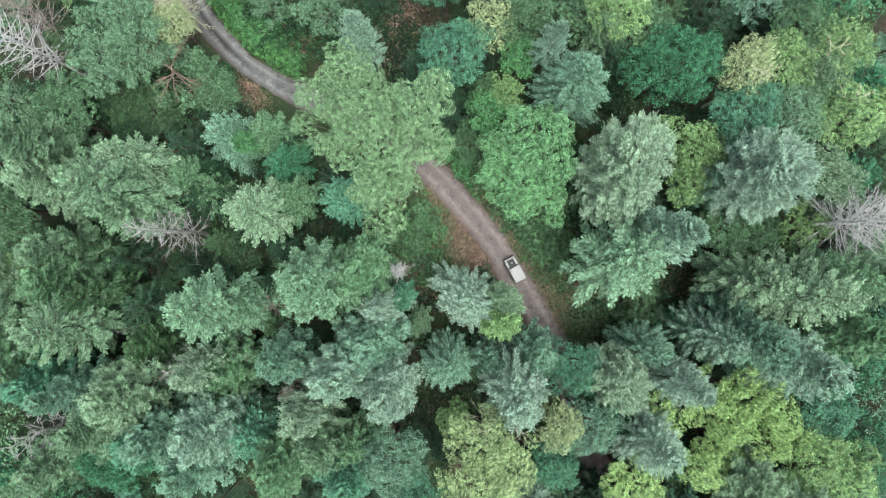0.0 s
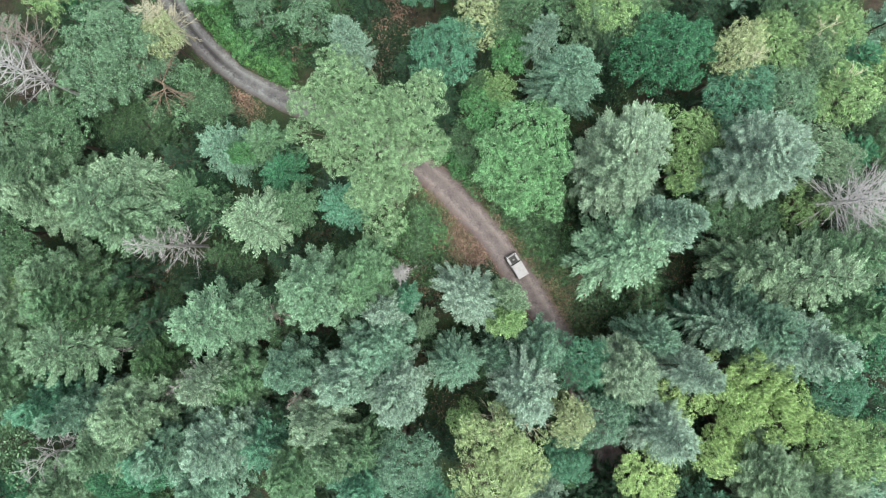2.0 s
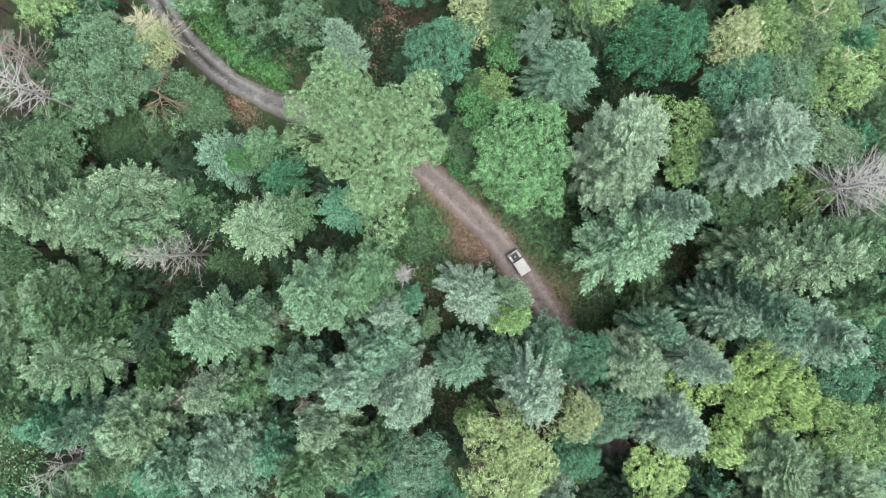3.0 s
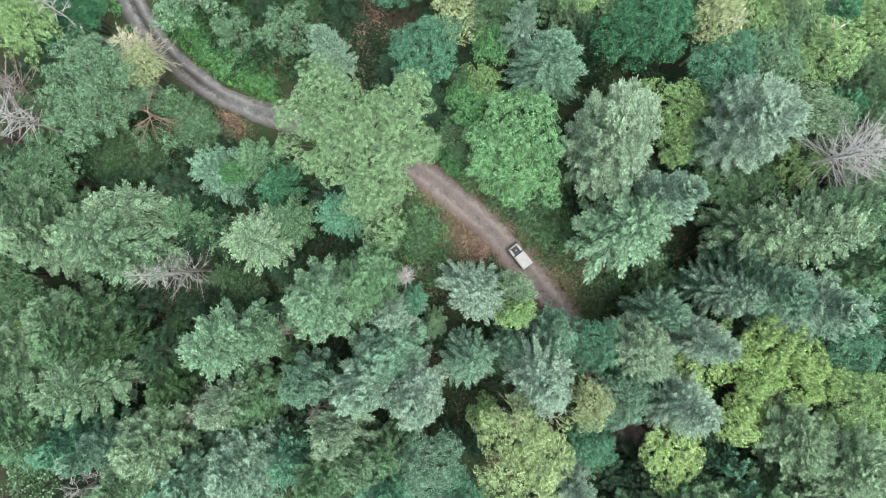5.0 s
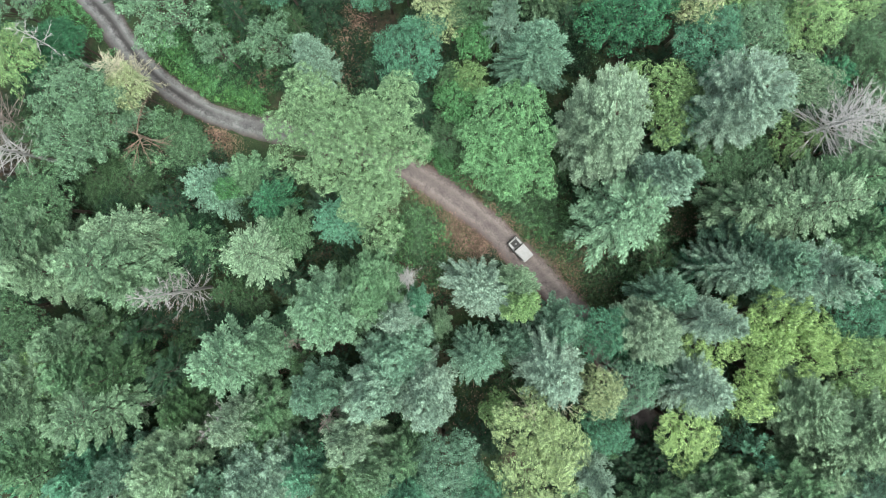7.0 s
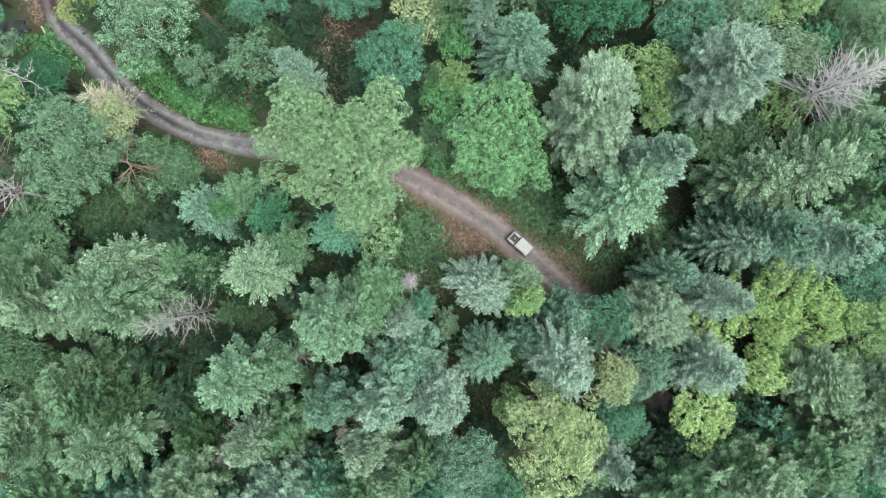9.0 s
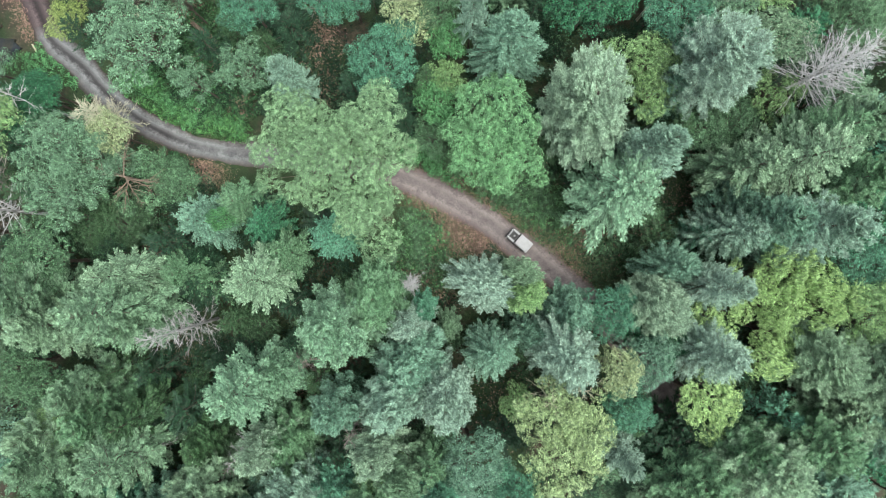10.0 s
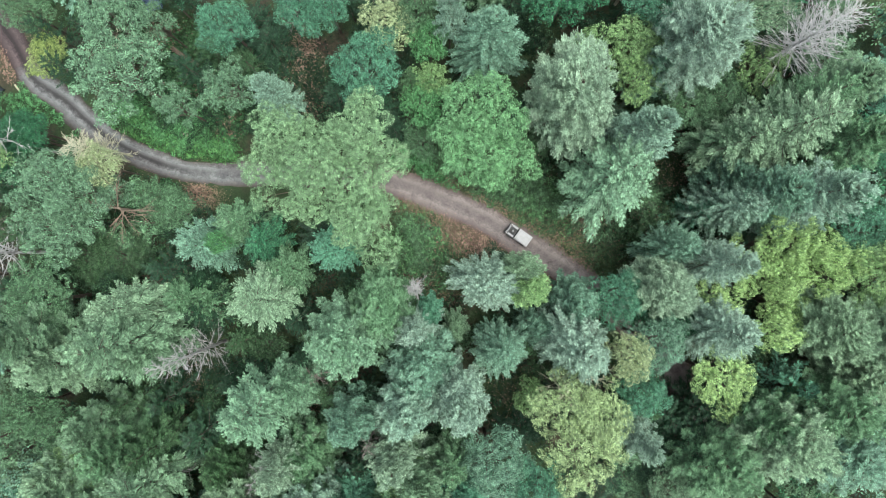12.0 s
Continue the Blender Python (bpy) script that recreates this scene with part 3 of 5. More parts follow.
def fir_size(h):
    return "tall" if h > 23 else "young" if h < 15 else "mid-sized"


def fir(x, y, h, r, tone):
    return tree("fir_tree", dice.choice(FIRS), x, y, h, r, tone, 26.0, 4.6, f"{fir_size(h)} fir with {TONES[tone]} needles in dense forest", "forest firs")


def star_fir(x, y, h, r, tone):
    return tree("fir_tree", dice.choice(STARS), x, y, h, r, tone, 26.0, 4.6, f"{fir_size(h)} pointed fir with straight {TONES[tone]} fronds", "forest firs")


def plume_fir(x, y, h, r, tone):
    return tree("fir_tree", dice.choice(PLUMES), x, y, h, r, tone, 26.0, 4.6, f"{fir_size(h)} fir with feathery {TONES[tone]} drooping fronds", "forest firs")


def dome_fir(x, y, h, r, tone):
    return tree("fir_tree", dice.choice(DOMES), x, y, h, r, tone, 26.0, 4.6, f"broad round-crowned old fir with fine {TONES[tone]} needles", "forest firs")


def pine(x, y, h, r, tone):
    return tree("pine_tree", dice.choice(PINES), x, y, h, r, tone, 26.0, 4.6, f"bushy round-topped pine with {TONES[tone]} needles", "forest pines")


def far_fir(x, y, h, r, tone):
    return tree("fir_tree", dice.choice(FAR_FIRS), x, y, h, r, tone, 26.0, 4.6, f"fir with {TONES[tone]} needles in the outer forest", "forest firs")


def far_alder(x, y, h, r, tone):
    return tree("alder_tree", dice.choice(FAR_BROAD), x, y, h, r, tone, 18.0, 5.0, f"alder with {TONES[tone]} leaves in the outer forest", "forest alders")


def young_alder(x, y, h, r, tone):
    return tree("young_alder", dice.choice(YOUNG_BROAD), x, y, h, r, tone, 18.0, 5.0, f"young alder with {TONES[tone]} leaves in taller trees' shade", "young alders")


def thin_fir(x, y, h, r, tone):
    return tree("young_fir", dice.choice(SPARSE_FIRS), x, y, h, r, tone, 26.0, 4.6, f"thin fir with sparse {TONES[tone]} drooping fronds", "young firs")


def maple(x, y, h, r, tone):
    return tree("maple_tree", dice.choice(COARSE), x, y, h, r, tone, 18.0, 5.0, f"broadleaf maple with lumpy {TONES[tone]} crown in the forest", "forest maples")


def open_maple(x, y, h, r, tone):
    return tree("maple_tree", dice.choice(OPEN), x, y, h, r, tone, 18.0, 5.0, f"open-crowned maple with {TONES[tone]} leaves on separate boughs", "forest maples")


def alder(x, y, h, r, tone):
    return tree("alder_tree", dice.choice(FINE), x, y, h, r, tone, 18.0, 5.0, f"alder with fine {TONES[tone]} leaves among firs", "forest alders")


def open_alder(x, y, h, r, tone):
    return tree("alder_tree", dice.choice(OPEN_FINE), x, y, h, r, tone, 18.0, 5.0, f"open-crowned alder with {TONES[tone]} leaves among firs", "forest alders")


def birch(x, y, h, r, tone):
    return tree("birch_tree", dice.choice(LOOSE), x, y, h, r, tone, 18.0, 5.0, f"airy birch with loose {TONES[tone]} foliage showing twigs", "forest birches")


def shrub(x, y, s, tone):
    ob = tree("shrub", dice.choice(SHRUBS), x, y, s, s, tone, 1.6, 1.6, f"low {TONES[tone]} leafy shrub on the forest floor", "undergrowth shrubs")
    ob["category"] = "shrub"
    return ob


def dead_tree(x, y, h, r, mat, seed, label, low=0.3, count=46, lean=(0.0, 0.0), stout=1.0):
    """A leafless tree: a tapered stem and bare boughs with twigs, each bough a part."""
    rnd = random.Random(seed)
    ob = tagged(new("dead_tree"), label, "tree", "dead trees")
    ob.matrix_basis = pose(x, y, float(land(x, y)))
    v, f = [], []

    def stem(k):
        return Vector((lean[0] * k, lean[1] * k, h * k - (0.3 if k == 0 else 0)))
    tube(v, f, [stem(k / 8) for k in range(9)], [0.011 * h * (1 - 0.93 * k / 8) for k in range(9)], 8)
    part("trunk", mesh_of("bare_trunk", v, f, mat), ob)
    for i in range(count):
        k = low + (1 - low) * (i + rnd.random()) / count
        ang = i * 2.4 + rnd.uniform(-0.4, 0.4)
        ln = max(0.6, r * (1.05 - 0.75 * (k - low) / (1 - low)) * rnd.uniform(0.6, 1.15))
        d = Vector((math.cos(ang), math.sin(ang), rnd.uniform(0.1, 0.7)))
        bend = Vector((rnd.uniform(-0.25, 0.25), rnd.uniform(-0.25, 0.25), rnd.uniform(-0.1, 0.3)))
        p0 = stem(k)

        def on(s):
            return p0 + d * (ln * s) + bend * (ln * s * s)
        v, f = [], []
        tube(v, f, [on(s) for s in (0, 0.3, 0.6, 1.0)], [stout * (0.03 * ln / 3 + 0.014), stout * (0.024 * ln / 3 + 0.012), stout * (0.018 * ln / 3 + 0.01), 0.012], 4)
        for j in range(int((6 + ln * 4.0) / stout)):
            s = rnd.uniform(0.25, 1.0)
            q = on(s)
            d2 = (d + Vector((rnd.uniform(-1, 1), rnd.uniform(-1, 1), rnd.uniform(-0.5, 0.7)))).normalized() * rnd.uniform(0.3, 0.9) * (0.4 + 0.22 * ln)
            kink = Vector((rnd.uniform(-0.15, 0.15), rnd.uniform(-0.15, 0.15), rnd.uniform(-0.1, 0.15)))
            tube(v, f, [q, q + d2 * 0.5 + kink, q + d2], [0.021, 0.016, 0.009], 3)
        part("branch", mesh_of("bare_branch", v, f, mat), ob)
    return ob


# the forest, tree by tree: place, height, crown radius, tone
star_fir(3.7, -6.6, 18.8, 5.6, FROST)
star_fir(-10.7, 28.3, 21.6, 3.9, SILVER)
star_fir(17.6, 22.1, 22.6, 5.6, GREY)
dome_fir(23.2, 10.2, 25, 7.5, ASH)
fir(28.3, 2.0, 28.2, 5.0, SILVER)
plume_fir(23.8, -1.0, 24.4, 7.6, MINT)
dome_fir(39.9, 9.3, 26, 6.8, FROST)
fir(36.2, 9.1, 18.8, 4.4, GREY)
plume_fir(45.2, -5.1, 28.2, 6.6, SAGE)
plume_fir(40.6, -4.3, 22.6, 5.9, SAGE)
fir(43.1, -13.5, 29.1, 5.6, SILVER)
fir(39.6, -11.7, 25.4, 5.6, GREY)
star_fir(36.2, -11.4, 21.6, 4.9, SILVER)
star_fir(30.4, -16.5, 25.4, 4.8, FROST)
star_fir(27.9, -13.2, 18.8, 4.4, GREY)
star_fir(27.0, -24.5, 24.4, 5.7, FROST)
star_fir(10.2, -18.4, 24.4, 6.8, FROST)
fir(12.7, -13.9, 17.9, 4.1, GREY)
star_fir(1.1, -15.1, 17.9, 4.8, GREY)
fir(7.2, -15.0, 14.1, 3.9, GREY)
fir(-6.3, -17.4, 25.4, 4.9, FROST)
fir(-12.5, -15.4, 24.4, 5.9, SILVER)
fir(-9.0, -12.5, 20.7, 6.1, GREY)
fir(-20.3, -14.2, 21.6, 4.5, GREY)
fir(-17.0, -20.6, 23.5, 4.8, ASH)
fir(-14.6, -24.7, 22.6, 5.1, MOSS)
fir(-16.5, -4.5, 23.5, 6.6, MINT)
fir(-10.1, -2.7, 19.7, 5.7, GREEN)
star_fir(-7.8, -7.3, 18.8, 4.5, FROST)
fir(-5.3, -6.4, 14, 2.8, TEAL)
plume_fir(-23.4, 5.0, 23.5, 5.6, SAGE)
plume_fir(-20.3, 7.4, 15, 4.4, GREEN)
plume_fir(-28.7, 15.1, 16, 4.9, GREY)
plume_fir(-23.0, 15.9, 14.1, 5.0, GREEN)
plume_fir(-21.4, 12.3, 13.2, 4.4, DEEP)
alder(-26.0, 14.4, 16, 1.9, FRESH)
plume_fir(-13.1, 7.0, 16.9, 4.4, TEAL)
plume_fir(-29.4, -7.2, 26.3, 6.6, MINT)
fir(-26.0, -7.6, 18.5, 4.4, MINT)
star_fir(-30.0, -14.9, 24.4, 4.9, ASH)
fir(-28.2, -15.6, 18.8, 5.4, GREEN)
plume_fir(-40.4, 7.8, 28.2, 7.1, MOSS)
fir(-40.0, 5.2, 20.7, 4.1, MOSS)
plume_fir(-39.1, 11.5, 22.6, 5.4, SAGE)
plume_fir(-34.2, 10.0, 14.1, 4.4, GREEN)
fir(-32.7, 11.3, 10, 3, SHADE_DARK)
fir(-49.8, -0.4, 20.7, 4.6, MOSS)
plume_fir(-46.7, -9.6, 26.3, 6.6, MOSS)
plume_fir(-45.0, -6.1, 20.7, 4.6, SHADE_FERN)
thin_fir(-39.5, -7.5, 16, 5.9, SHADE_DARK)
thin_fir(-43.4, -1.2, 12.5, 4.4, SHADE_DARK)
fir(-46.6, -17.7, 24.4, 4.4, GREY)
fir(-39.4, -18.1, 24.4, 6.3, SAGE)
fir(-38.7, -12.6, 16.9, 4.6, SHADE_FERN)
fir(-29.0, -22.1, 25.4, 5.4, SILVER)
plume_fir(-24.6, -24.1, 18.8, 5.1, TEAL)
plume_fir(-55.0, -15.7, 21.6, 5.6, GREEN)
fir(-50.4, 9.0, 21.6, 5.1, SAGE)
fir(-29.3, -20.5, 16, 4.9, GREEN)
thin_fir(-23.5, -21.1, 13.2, 5.4, SHADE_DARK)
dome_fir(23.3, -16.8, 19.7, 5.2, ASH)
fir(12.2, -33.7, 20, 3.4, FROST)
dome_fir(40.2, -30.6, 20.7, 5.8, SAGE)
dome_fir(45.2, -34.0, 23.5, 6.6, SAGE)
dome_fir(41.5, -38.5, 18.8, 6.1, SAGE)
thin_fir(33.4, -36.3, 16.9, 6.3, TEAL)
thin_fir(27.3, -36.5, 13.2, 5.6, SHADE_DARK)
plume_fir(49.0, -3.6, 26.3, 5.4, GREEN)
thin_fir(33.9, -10.8, 13.2, 3.6, TEAL)
pine(14.3, 26.6, 22, 2.6, SILVER)
fir(38.7, -8.1, 16.9, 4.1, GREY)
plume_fir(39.6, -3.0, 17.9, 4.4, MOSS)
fir(-3.2, -10.4, 9, 2.4, MOSS)
maple(1.7, 26.0, 18, 5.4, TEAL)
alder(7.0, 19.5, 13, 3.6, FRESH)
alder(8.9, 21.6, 14, 2.8, OLIVE)
maple(11.2, 26.6, 14, 3.2, FRESH)
birch(6.5, 30.3, 17, 3.6, PALE)
open_maple(-15.9, 32.5, 15, 3.7, MINT)
open_maple(-27.8, 39.7, 18, 6, MINT)
open_maple(-23.2, 33.4, 15, 2.8, MINT)
open_maple(-42.1, 31.3, 18, 4.8, MINT)
open_maple(-45.7, 26.3, 15, 5, MINT)
open_maple(-39.3, 28.4, 16, 4.2, MINT)
open_maple(-44.0, 25.0, 13, 3.2, MINT)
open_maple(-42.3, 29.0, 12, 3.4, GREEN)
open_alder(-32.4, 24.6, 10, 3, GREEN)
open_alder(-36.4, 27.5, 12, 2.4, MINT)
open_maple(-30.7, 22.8, 8, 2.2, GREEN)
birch(-36.2, 31.0, 15, 3.4, PALE)
maple(-50.3, 17.8, 17, 5.2, GREEN)
alder(-49.0, 37.8, 18, 4.6, OLIVE)
maple(-48.7, 38.5, 12, 4.2, DEEP)
maple(-44.6, 40.0, 13, 3.4, DEEP)
maple(30.5, 24.1, 20.5, 6.2, DEEP)
maple(39.8, 17.9, 19, 5.8, TEAL)
maple(45.9, 17.4, 19, 5, MINT)
alder(39.4, 23.6, 20, 4, PALE)
alder(53.0, 17.6, 20, 5, OLIVE)
alder(49.7, 19.9, 17, 4, GREEN)
alder(49.2, 9.7, 20, 4.8, SAGE)
alder(33.7, 13.6, 18, 4.2, OLIVE)
alder(33.0, 9.1, 17, 3.6, OLIVE)
alder(28.2, 15.6, 19, 2.2, OLIVE)
alder(61.1, 13.4, 14, 4.6, GREEN)
maple(38.9, 3.2, 13, 4.2, GREEN)
maple(43.8, 2.3, 13, 4, GREEN)
open_alder(48.9, 3.2, 15, 3.6, OLIVE)
open_alder(34.9, -18.3, 20, 3.2, LIME)
open_alder(38.2, -18.1, 22, 3.3, LIME)
alder(37.1, -22.4, 20, 3, LIME)
alder(33.9, -28.1, 19, 3.6, LIME)
open_alder(30.8, -20.9, 17, 3.8, LIME)
open_alder(42.2, -19.6, 21, 3, LIME)
open_alder(42.1, -24.1, 20, 3.1, LIME)
open_alder(40.7, -21.7, 19, 2.6, LIME)
alder(25.6, -31.2, 17, 4.8, LIME)
alder(48.3, -27.6, 20, 5, OLIVE)
maple(50.8, -21.7, 17, 5.2, TEAL)
open_alder(5.6, -24.2, 21, 4.6, WHEAT)
alder(8.8, -27.6, 21, 4.4, WHEAT)
open_alder(4.2, -30.4, 22, 5.2, WHEAT)
alder(14.8, -21.6, 24.5, 3.1, PALE)
maple(19.3, -22.5, 20, 4.4, GREY)
maple(14.6, -27.5, 19, 3.8, TEAL)
maple(18.0, -15.4, 18, 4.2, TEAL)
maple(21.3, -20.1, 13, 3.4, DEEP)
maple(-6.4, -26.9, 20, 5.2, GREY)
pine(8.5, -6.7, 17, 2.8, SAGE)
pine(8.1, -9.4, 18, 2.8, OLIVE)
alder(-54.9, -3.8, 20, 4.2, OLIVE)
alder(-54.9, 2.3, 19, 3.8, GREEN)
maple(-31.7, 22.0, 10, 3.6, GREEN)
alder(4.4, 15.6, 8, 3.2, GREEN)
alder(-41.7, 19.7, 8, 4.6, SHADE_FERN)
alder(-46.0, 22.4, 8, 4, SHADE_FERN)
alder(46.9, -38.2, 15, 4, GREEN)
alder(2.1, -22.9, 14, 2.6, OLIVE)
maple(23.6, -22.9, 15, 3.4, DEEP)
thin_fir(22.6, -35.1, 12.2, 5.4, SHADE_DARK)
thin_fir(17.9, -34.9, 11.3, 5.4, SHADE_DARK)
thin_fir(19.9, -36.9, 12.2, 4.9, SHADE_DARK)
maple(-51.5, 41.5, 13, 3, DEEP)
maple(-45.0, 41.0, 11, 2.4, DEEP)
thin_fir(-33.7, 7.5, 11.3, 5.1, SHADE_DARK)
thin_fir(-32.5, 7.7, 10.3, 4.4, GREEN)
alder(-28.7, -0.5, 7, 3.4, SHADE_FERN)
alder(-31.4, -2.5, 6, 2.8, SHADE_DARK)
open_alder(36.7, -25.8, 17, 3.2, LIME)
open_alder(46.0, -24.5, 18, 3.2, LIME)
alder(12.0, -39.5, 9, 3.4, SHADE_DARK)
thin_fir(13.4, -39.3, 10.3, 5.1, SHADE_DARK)
thin_fir(11.0, -37.2, 9.4, 4.9, GREEN)
alder(48.7, 30.1, 17, 4.6, GREEN)
birch(51.8, 26.5, 19, 4.4, OLIVE)
alder(48.4, 27.2, 12, 4.4, SHADE_DARK)
alder(23.8, 30.9, 19, 4.6, OLIVE)
alder(19.9, 32.3, 14, 4.4, GREEN)
fir(-38.7, -24.9, 20.7, 5.6, TEAL)
fir(-51.0, -28.1, 20, 5.4, MOSS)
maple(-42.9, -27.4, 18, 5.2, DEEP)
fir(-51.7, -17.4, 20.7, 5.4, TEAL)
fir(-31.8, -27.6, 22.6, 5.4, GREY)
open_maple(-25.7, 46.8, 17, 5, MINT)
open_maple(-21.0, 45.0, 15, 2.8, MINT)
maple(-12.3, 39.5, 17, 4.2, TEAL)
alder(-37.4, 49.3, 10, 3.3, GOLD)
alder(-36.2, 54.6, 14, 3.6, GREEN)
maple(-43.3, 40.3, 13, 3.2, DEEP)
thin_fir(-8.8, 38.0, 7.5, 5.1, SHADE_DARK)
thin_fir(-9.8, 42.0, 6.6, 4.9, SHADE_DARK)
maple(0.9, 36.6, 15, 3.8, TEAL)
pine(19.9, -40.1, 20.7, 6.1, GREEN)
pine(28.1, -40.3, 22.6, 6.1, SAGE)
pine(34.9, -45.2, 20.7, 6.6, GREY)
alder(9.0, -40.7, 8, 3.2, GREEN)
alder(13.2, -42.2, 14, 4, MOSS)
plume_fir(-11.3, -25.3, 20, 4.6, GREEN)
alder(-17.0, -23.9, 18, 3.8, OLIVE)
fir(-54.8, -3.1, 22.6, 5.4, SAGE)
fir(-49.3, -4.4, 20.7, 5.4, GREEN)
fir(51.1, -10.1, 24.4, 5.9, GREEN)
fir(52.9, -3.9, 24.4, 5.6, MOSS)
alder(61.1, 8.5, 18, 4.6, GREEN)
alder(52.3, -29.1, 20, 4.8, OLIVE)
fir(-54.5, -6.2, 24.4, 5.6, MOSS)
fir(-51.5, 13.6, 23.5, 5.6, MOSS)
alder(-57.7, 5.7, 19, 4.2, GREEN)
fir(-56.8, -12.9, 22.6, 5.6, GREEN)
fir(-42.8, -22.0, 24.4, 5.4, MOSS)
fir(-35.6, -23.5, 23.5, 5.1, GREY)
fir(-20.1, -27.0, 22.6, 5.4, GREEN)
fir(-11.5, -29.0, 22.6, 5.1, TEAL)
maple(-2.5, -33.0, 20, 4.8, TEAL)
thin_fir(17.9, -38.2, 15, 4.6, SHADE_DARK)
fir(27.1, -37.5, 20.7, 5.6, GREEN)
pine(35.9, -39.8, 21.6, 5.9, GREEN)
pine(45.5, -40.3, 22.6, 6.1, GREY)
open_maple(-49.2, 45.6, 16, 4, MINT)
maple(-2.3, 37.2, 16, 4, TEAL)
alder(11.9, 31.3, 17, 4, GREEN)
fir(22.0, 29.5, 16, 4.2, MOSS)
alder(27.1, 29.3, 17, 4.4, GREEN)
alder(45.1, 24.8, 18, 4.4, OLIVE)
alder(62.0, 20.6, 17, 4.6, OLIVE)
alder(50.1, 23.3, 18, 4.6, MOSS)


def big_maple(x, y, lobes, height, tone, label, spray=0.42, leaf=0.23, density=0.9):
    """A broad tree of its own form."""
    rnd = random.Random(len(lobes))
    lobes = [(lx, ly, lz + rnd.uniform(-1.8, 0.8), lr * (0.78 if lz > 13 else 0.9)) for lx, ly, lz, lr in lobes]
    return tree("maple_tree", lobed_meshes(77 + len(lobes), lobes, height, spray, leaf, density, knobs=11, core=0.74, out=(0.72, 1.0)), x, y, height, 1, tone, height, 1, label, "forest maples", 0)


big_maple(-8.82, 14.68, [(0.5, -0.5, 12.5, 5.5), (-2.5, 4.5, 12.5, 4.5), (4.5, 2.5, 12.5, 4.5), (0.8, -6.5, 11.5, 3.6), (-3.3, 8.0, 18.3, 4.1), (-6.9, 4.9, 16.8, 3.0), (6.5, 3.2, 18.4, 4.2), (7.9, -1.4, 15.9, 2.8), (3.2, 2.6, 17.6, 3.6), (-3.0, 4.4, 17.2, 3.6), (4.6, -1.2, 17.0, 3.2), (-0.8, 1.6, 18.3, 4.2),
                          (2.2, -1.6, 19.5, 3.7), (-4.5, -1.3, 16.7, 3.3), (0.2, -6.1, 16.6, 3.4), (3.8, -5.7, 15.9, 2.7), (1.2, -10.1, 12.7, 3.1),
                          (-0.8, 6.6, 16.8, 3.0), (8.4, 6.2, 17.1, 2.2), (-8.9, 2.2, 14.1, 2.1)], 22.0, (0.148, 0.25, 0.128, 1),
          "very broad pale green maple whose boughs overhang the track", 0.34, 0.185, 0.95)

big_maple(11.08, 11.18, [(0, 0, 11.4, 4.6), (1.5, -2.5, 10.8, 3.6), (-0.9, 4.9, 16.0, 2.8), (3.6, 3.9, 16.0, 2.8), (-3.6, 2.3, 15.6, 2.7), (-0.0, 1.0, 16.7, 3.7), (4.0, -0.0, 16.0, 2.8), (-4.4, -1.3, 14.2, 2.2), (-0.6, -2.9, 15.4, 3.1), (3.2, -4.0, 14.6, 2.6), (4.3, -6.7, 12.5, 1.5), (-0.9, -5.8, 13.3, 2.1), (2.8, 6.6, 14.9, 1.6), (-3.0, -4.0, 12.9, 1.7)],
          19.0, (0.122, 0.262, 0.118, 1), "bright green maple with a lumpy crown beside the track", 0.4, 0.21, 0.95)

# dead and bare trees
dead_tree(52.50, 3.68, 27, 5.2, DEAD_GREY, 1, "dead leafless conifer bleached silver-grey among green trees", 0.4, 150, stout=1.15)
dead_tree(-54.31, 26.88, 25, 4.8, DEAD_GREY, 2, "dead leafless conifer bleached silver-grey beside a maple", 0.22, 96, stout=1.6)
dead_tree(-54.31, 31.37, 19, 4.0, DEAD_BROWN, 3, "dead brown conifer with dense dry twigs", 0.35, 90, stout=1.3)
dead_tree(-35.61, 2.62, 24, 3.8, DEAD_DULL, 4, "dead grey snag with bare lower branches between firs", 0.1, 78, stout=0.85)
dead_tree(-5.46, -2.64, 16, 1.7, DEAD_DULL, 5, "small dead tree with fanned dry grey twigs", 0.6, 64)
dead_tree(-44.84, 38.76, 19, 3.0, DEAD_GREY, 6, "dead grey treetop with thin bare branches", 0.4, 26)
dead_tree(-36.49, 33.35, 16, 3.8, DEAD_PALE, 7, "half-dead birch with pale yellowish bare branches", 0.35, 90)
dead_tree(-37.10, -16.97, 14, 3.2, DEAD_BROWN, 8, "dry leafless tree with brown twigs under firs", 0.3, 30)
dead_tree(-19.59, -17.87, 18, 2.4, DEAD_BROWN, 9, "dry leafless treetop with brown twigs", 0.45, 26)
dead_tree(-45.74, -11.01, 16, 2.6, DEAD_DULL, 10, "dead grey tree with a few bare drooping twigs", 0.35, 18)
dead_tree(52.67, 19.19, 20, 3.0, DEAD_PALE, 11, "pale half-dead tree with bare twisting branches", 0.4, 26)
dead_tree(49.66, 25.42, 20, 4.0, DEAD_PALE, 12, "pale half-dead tree with bare twisting branches", 0.3, 26)
dead_tree(-51.45, -23.52, 22, 4.4, DEAD_DULL, 13, "dead grey conifer leaning out between firs", 0.2, 40)
dead_tree(10.60, -23.42, 17, 3.4, DEAD_PALE, 14, "bare pale boughs of a dying birch beneath a fir", 0.4, 24)
dead_tree(-33.18, -14.83, 21, 2.6, DEAD_DULL, 15, "dead grey twiggy treetop beside a fir", 0.4, 24)
dead_tree(-23.73, -7.53, 12, 3.4, DEAD_BROWN, 16, "dead brown undergrowth tree with dry twigs", 0.2, 40)
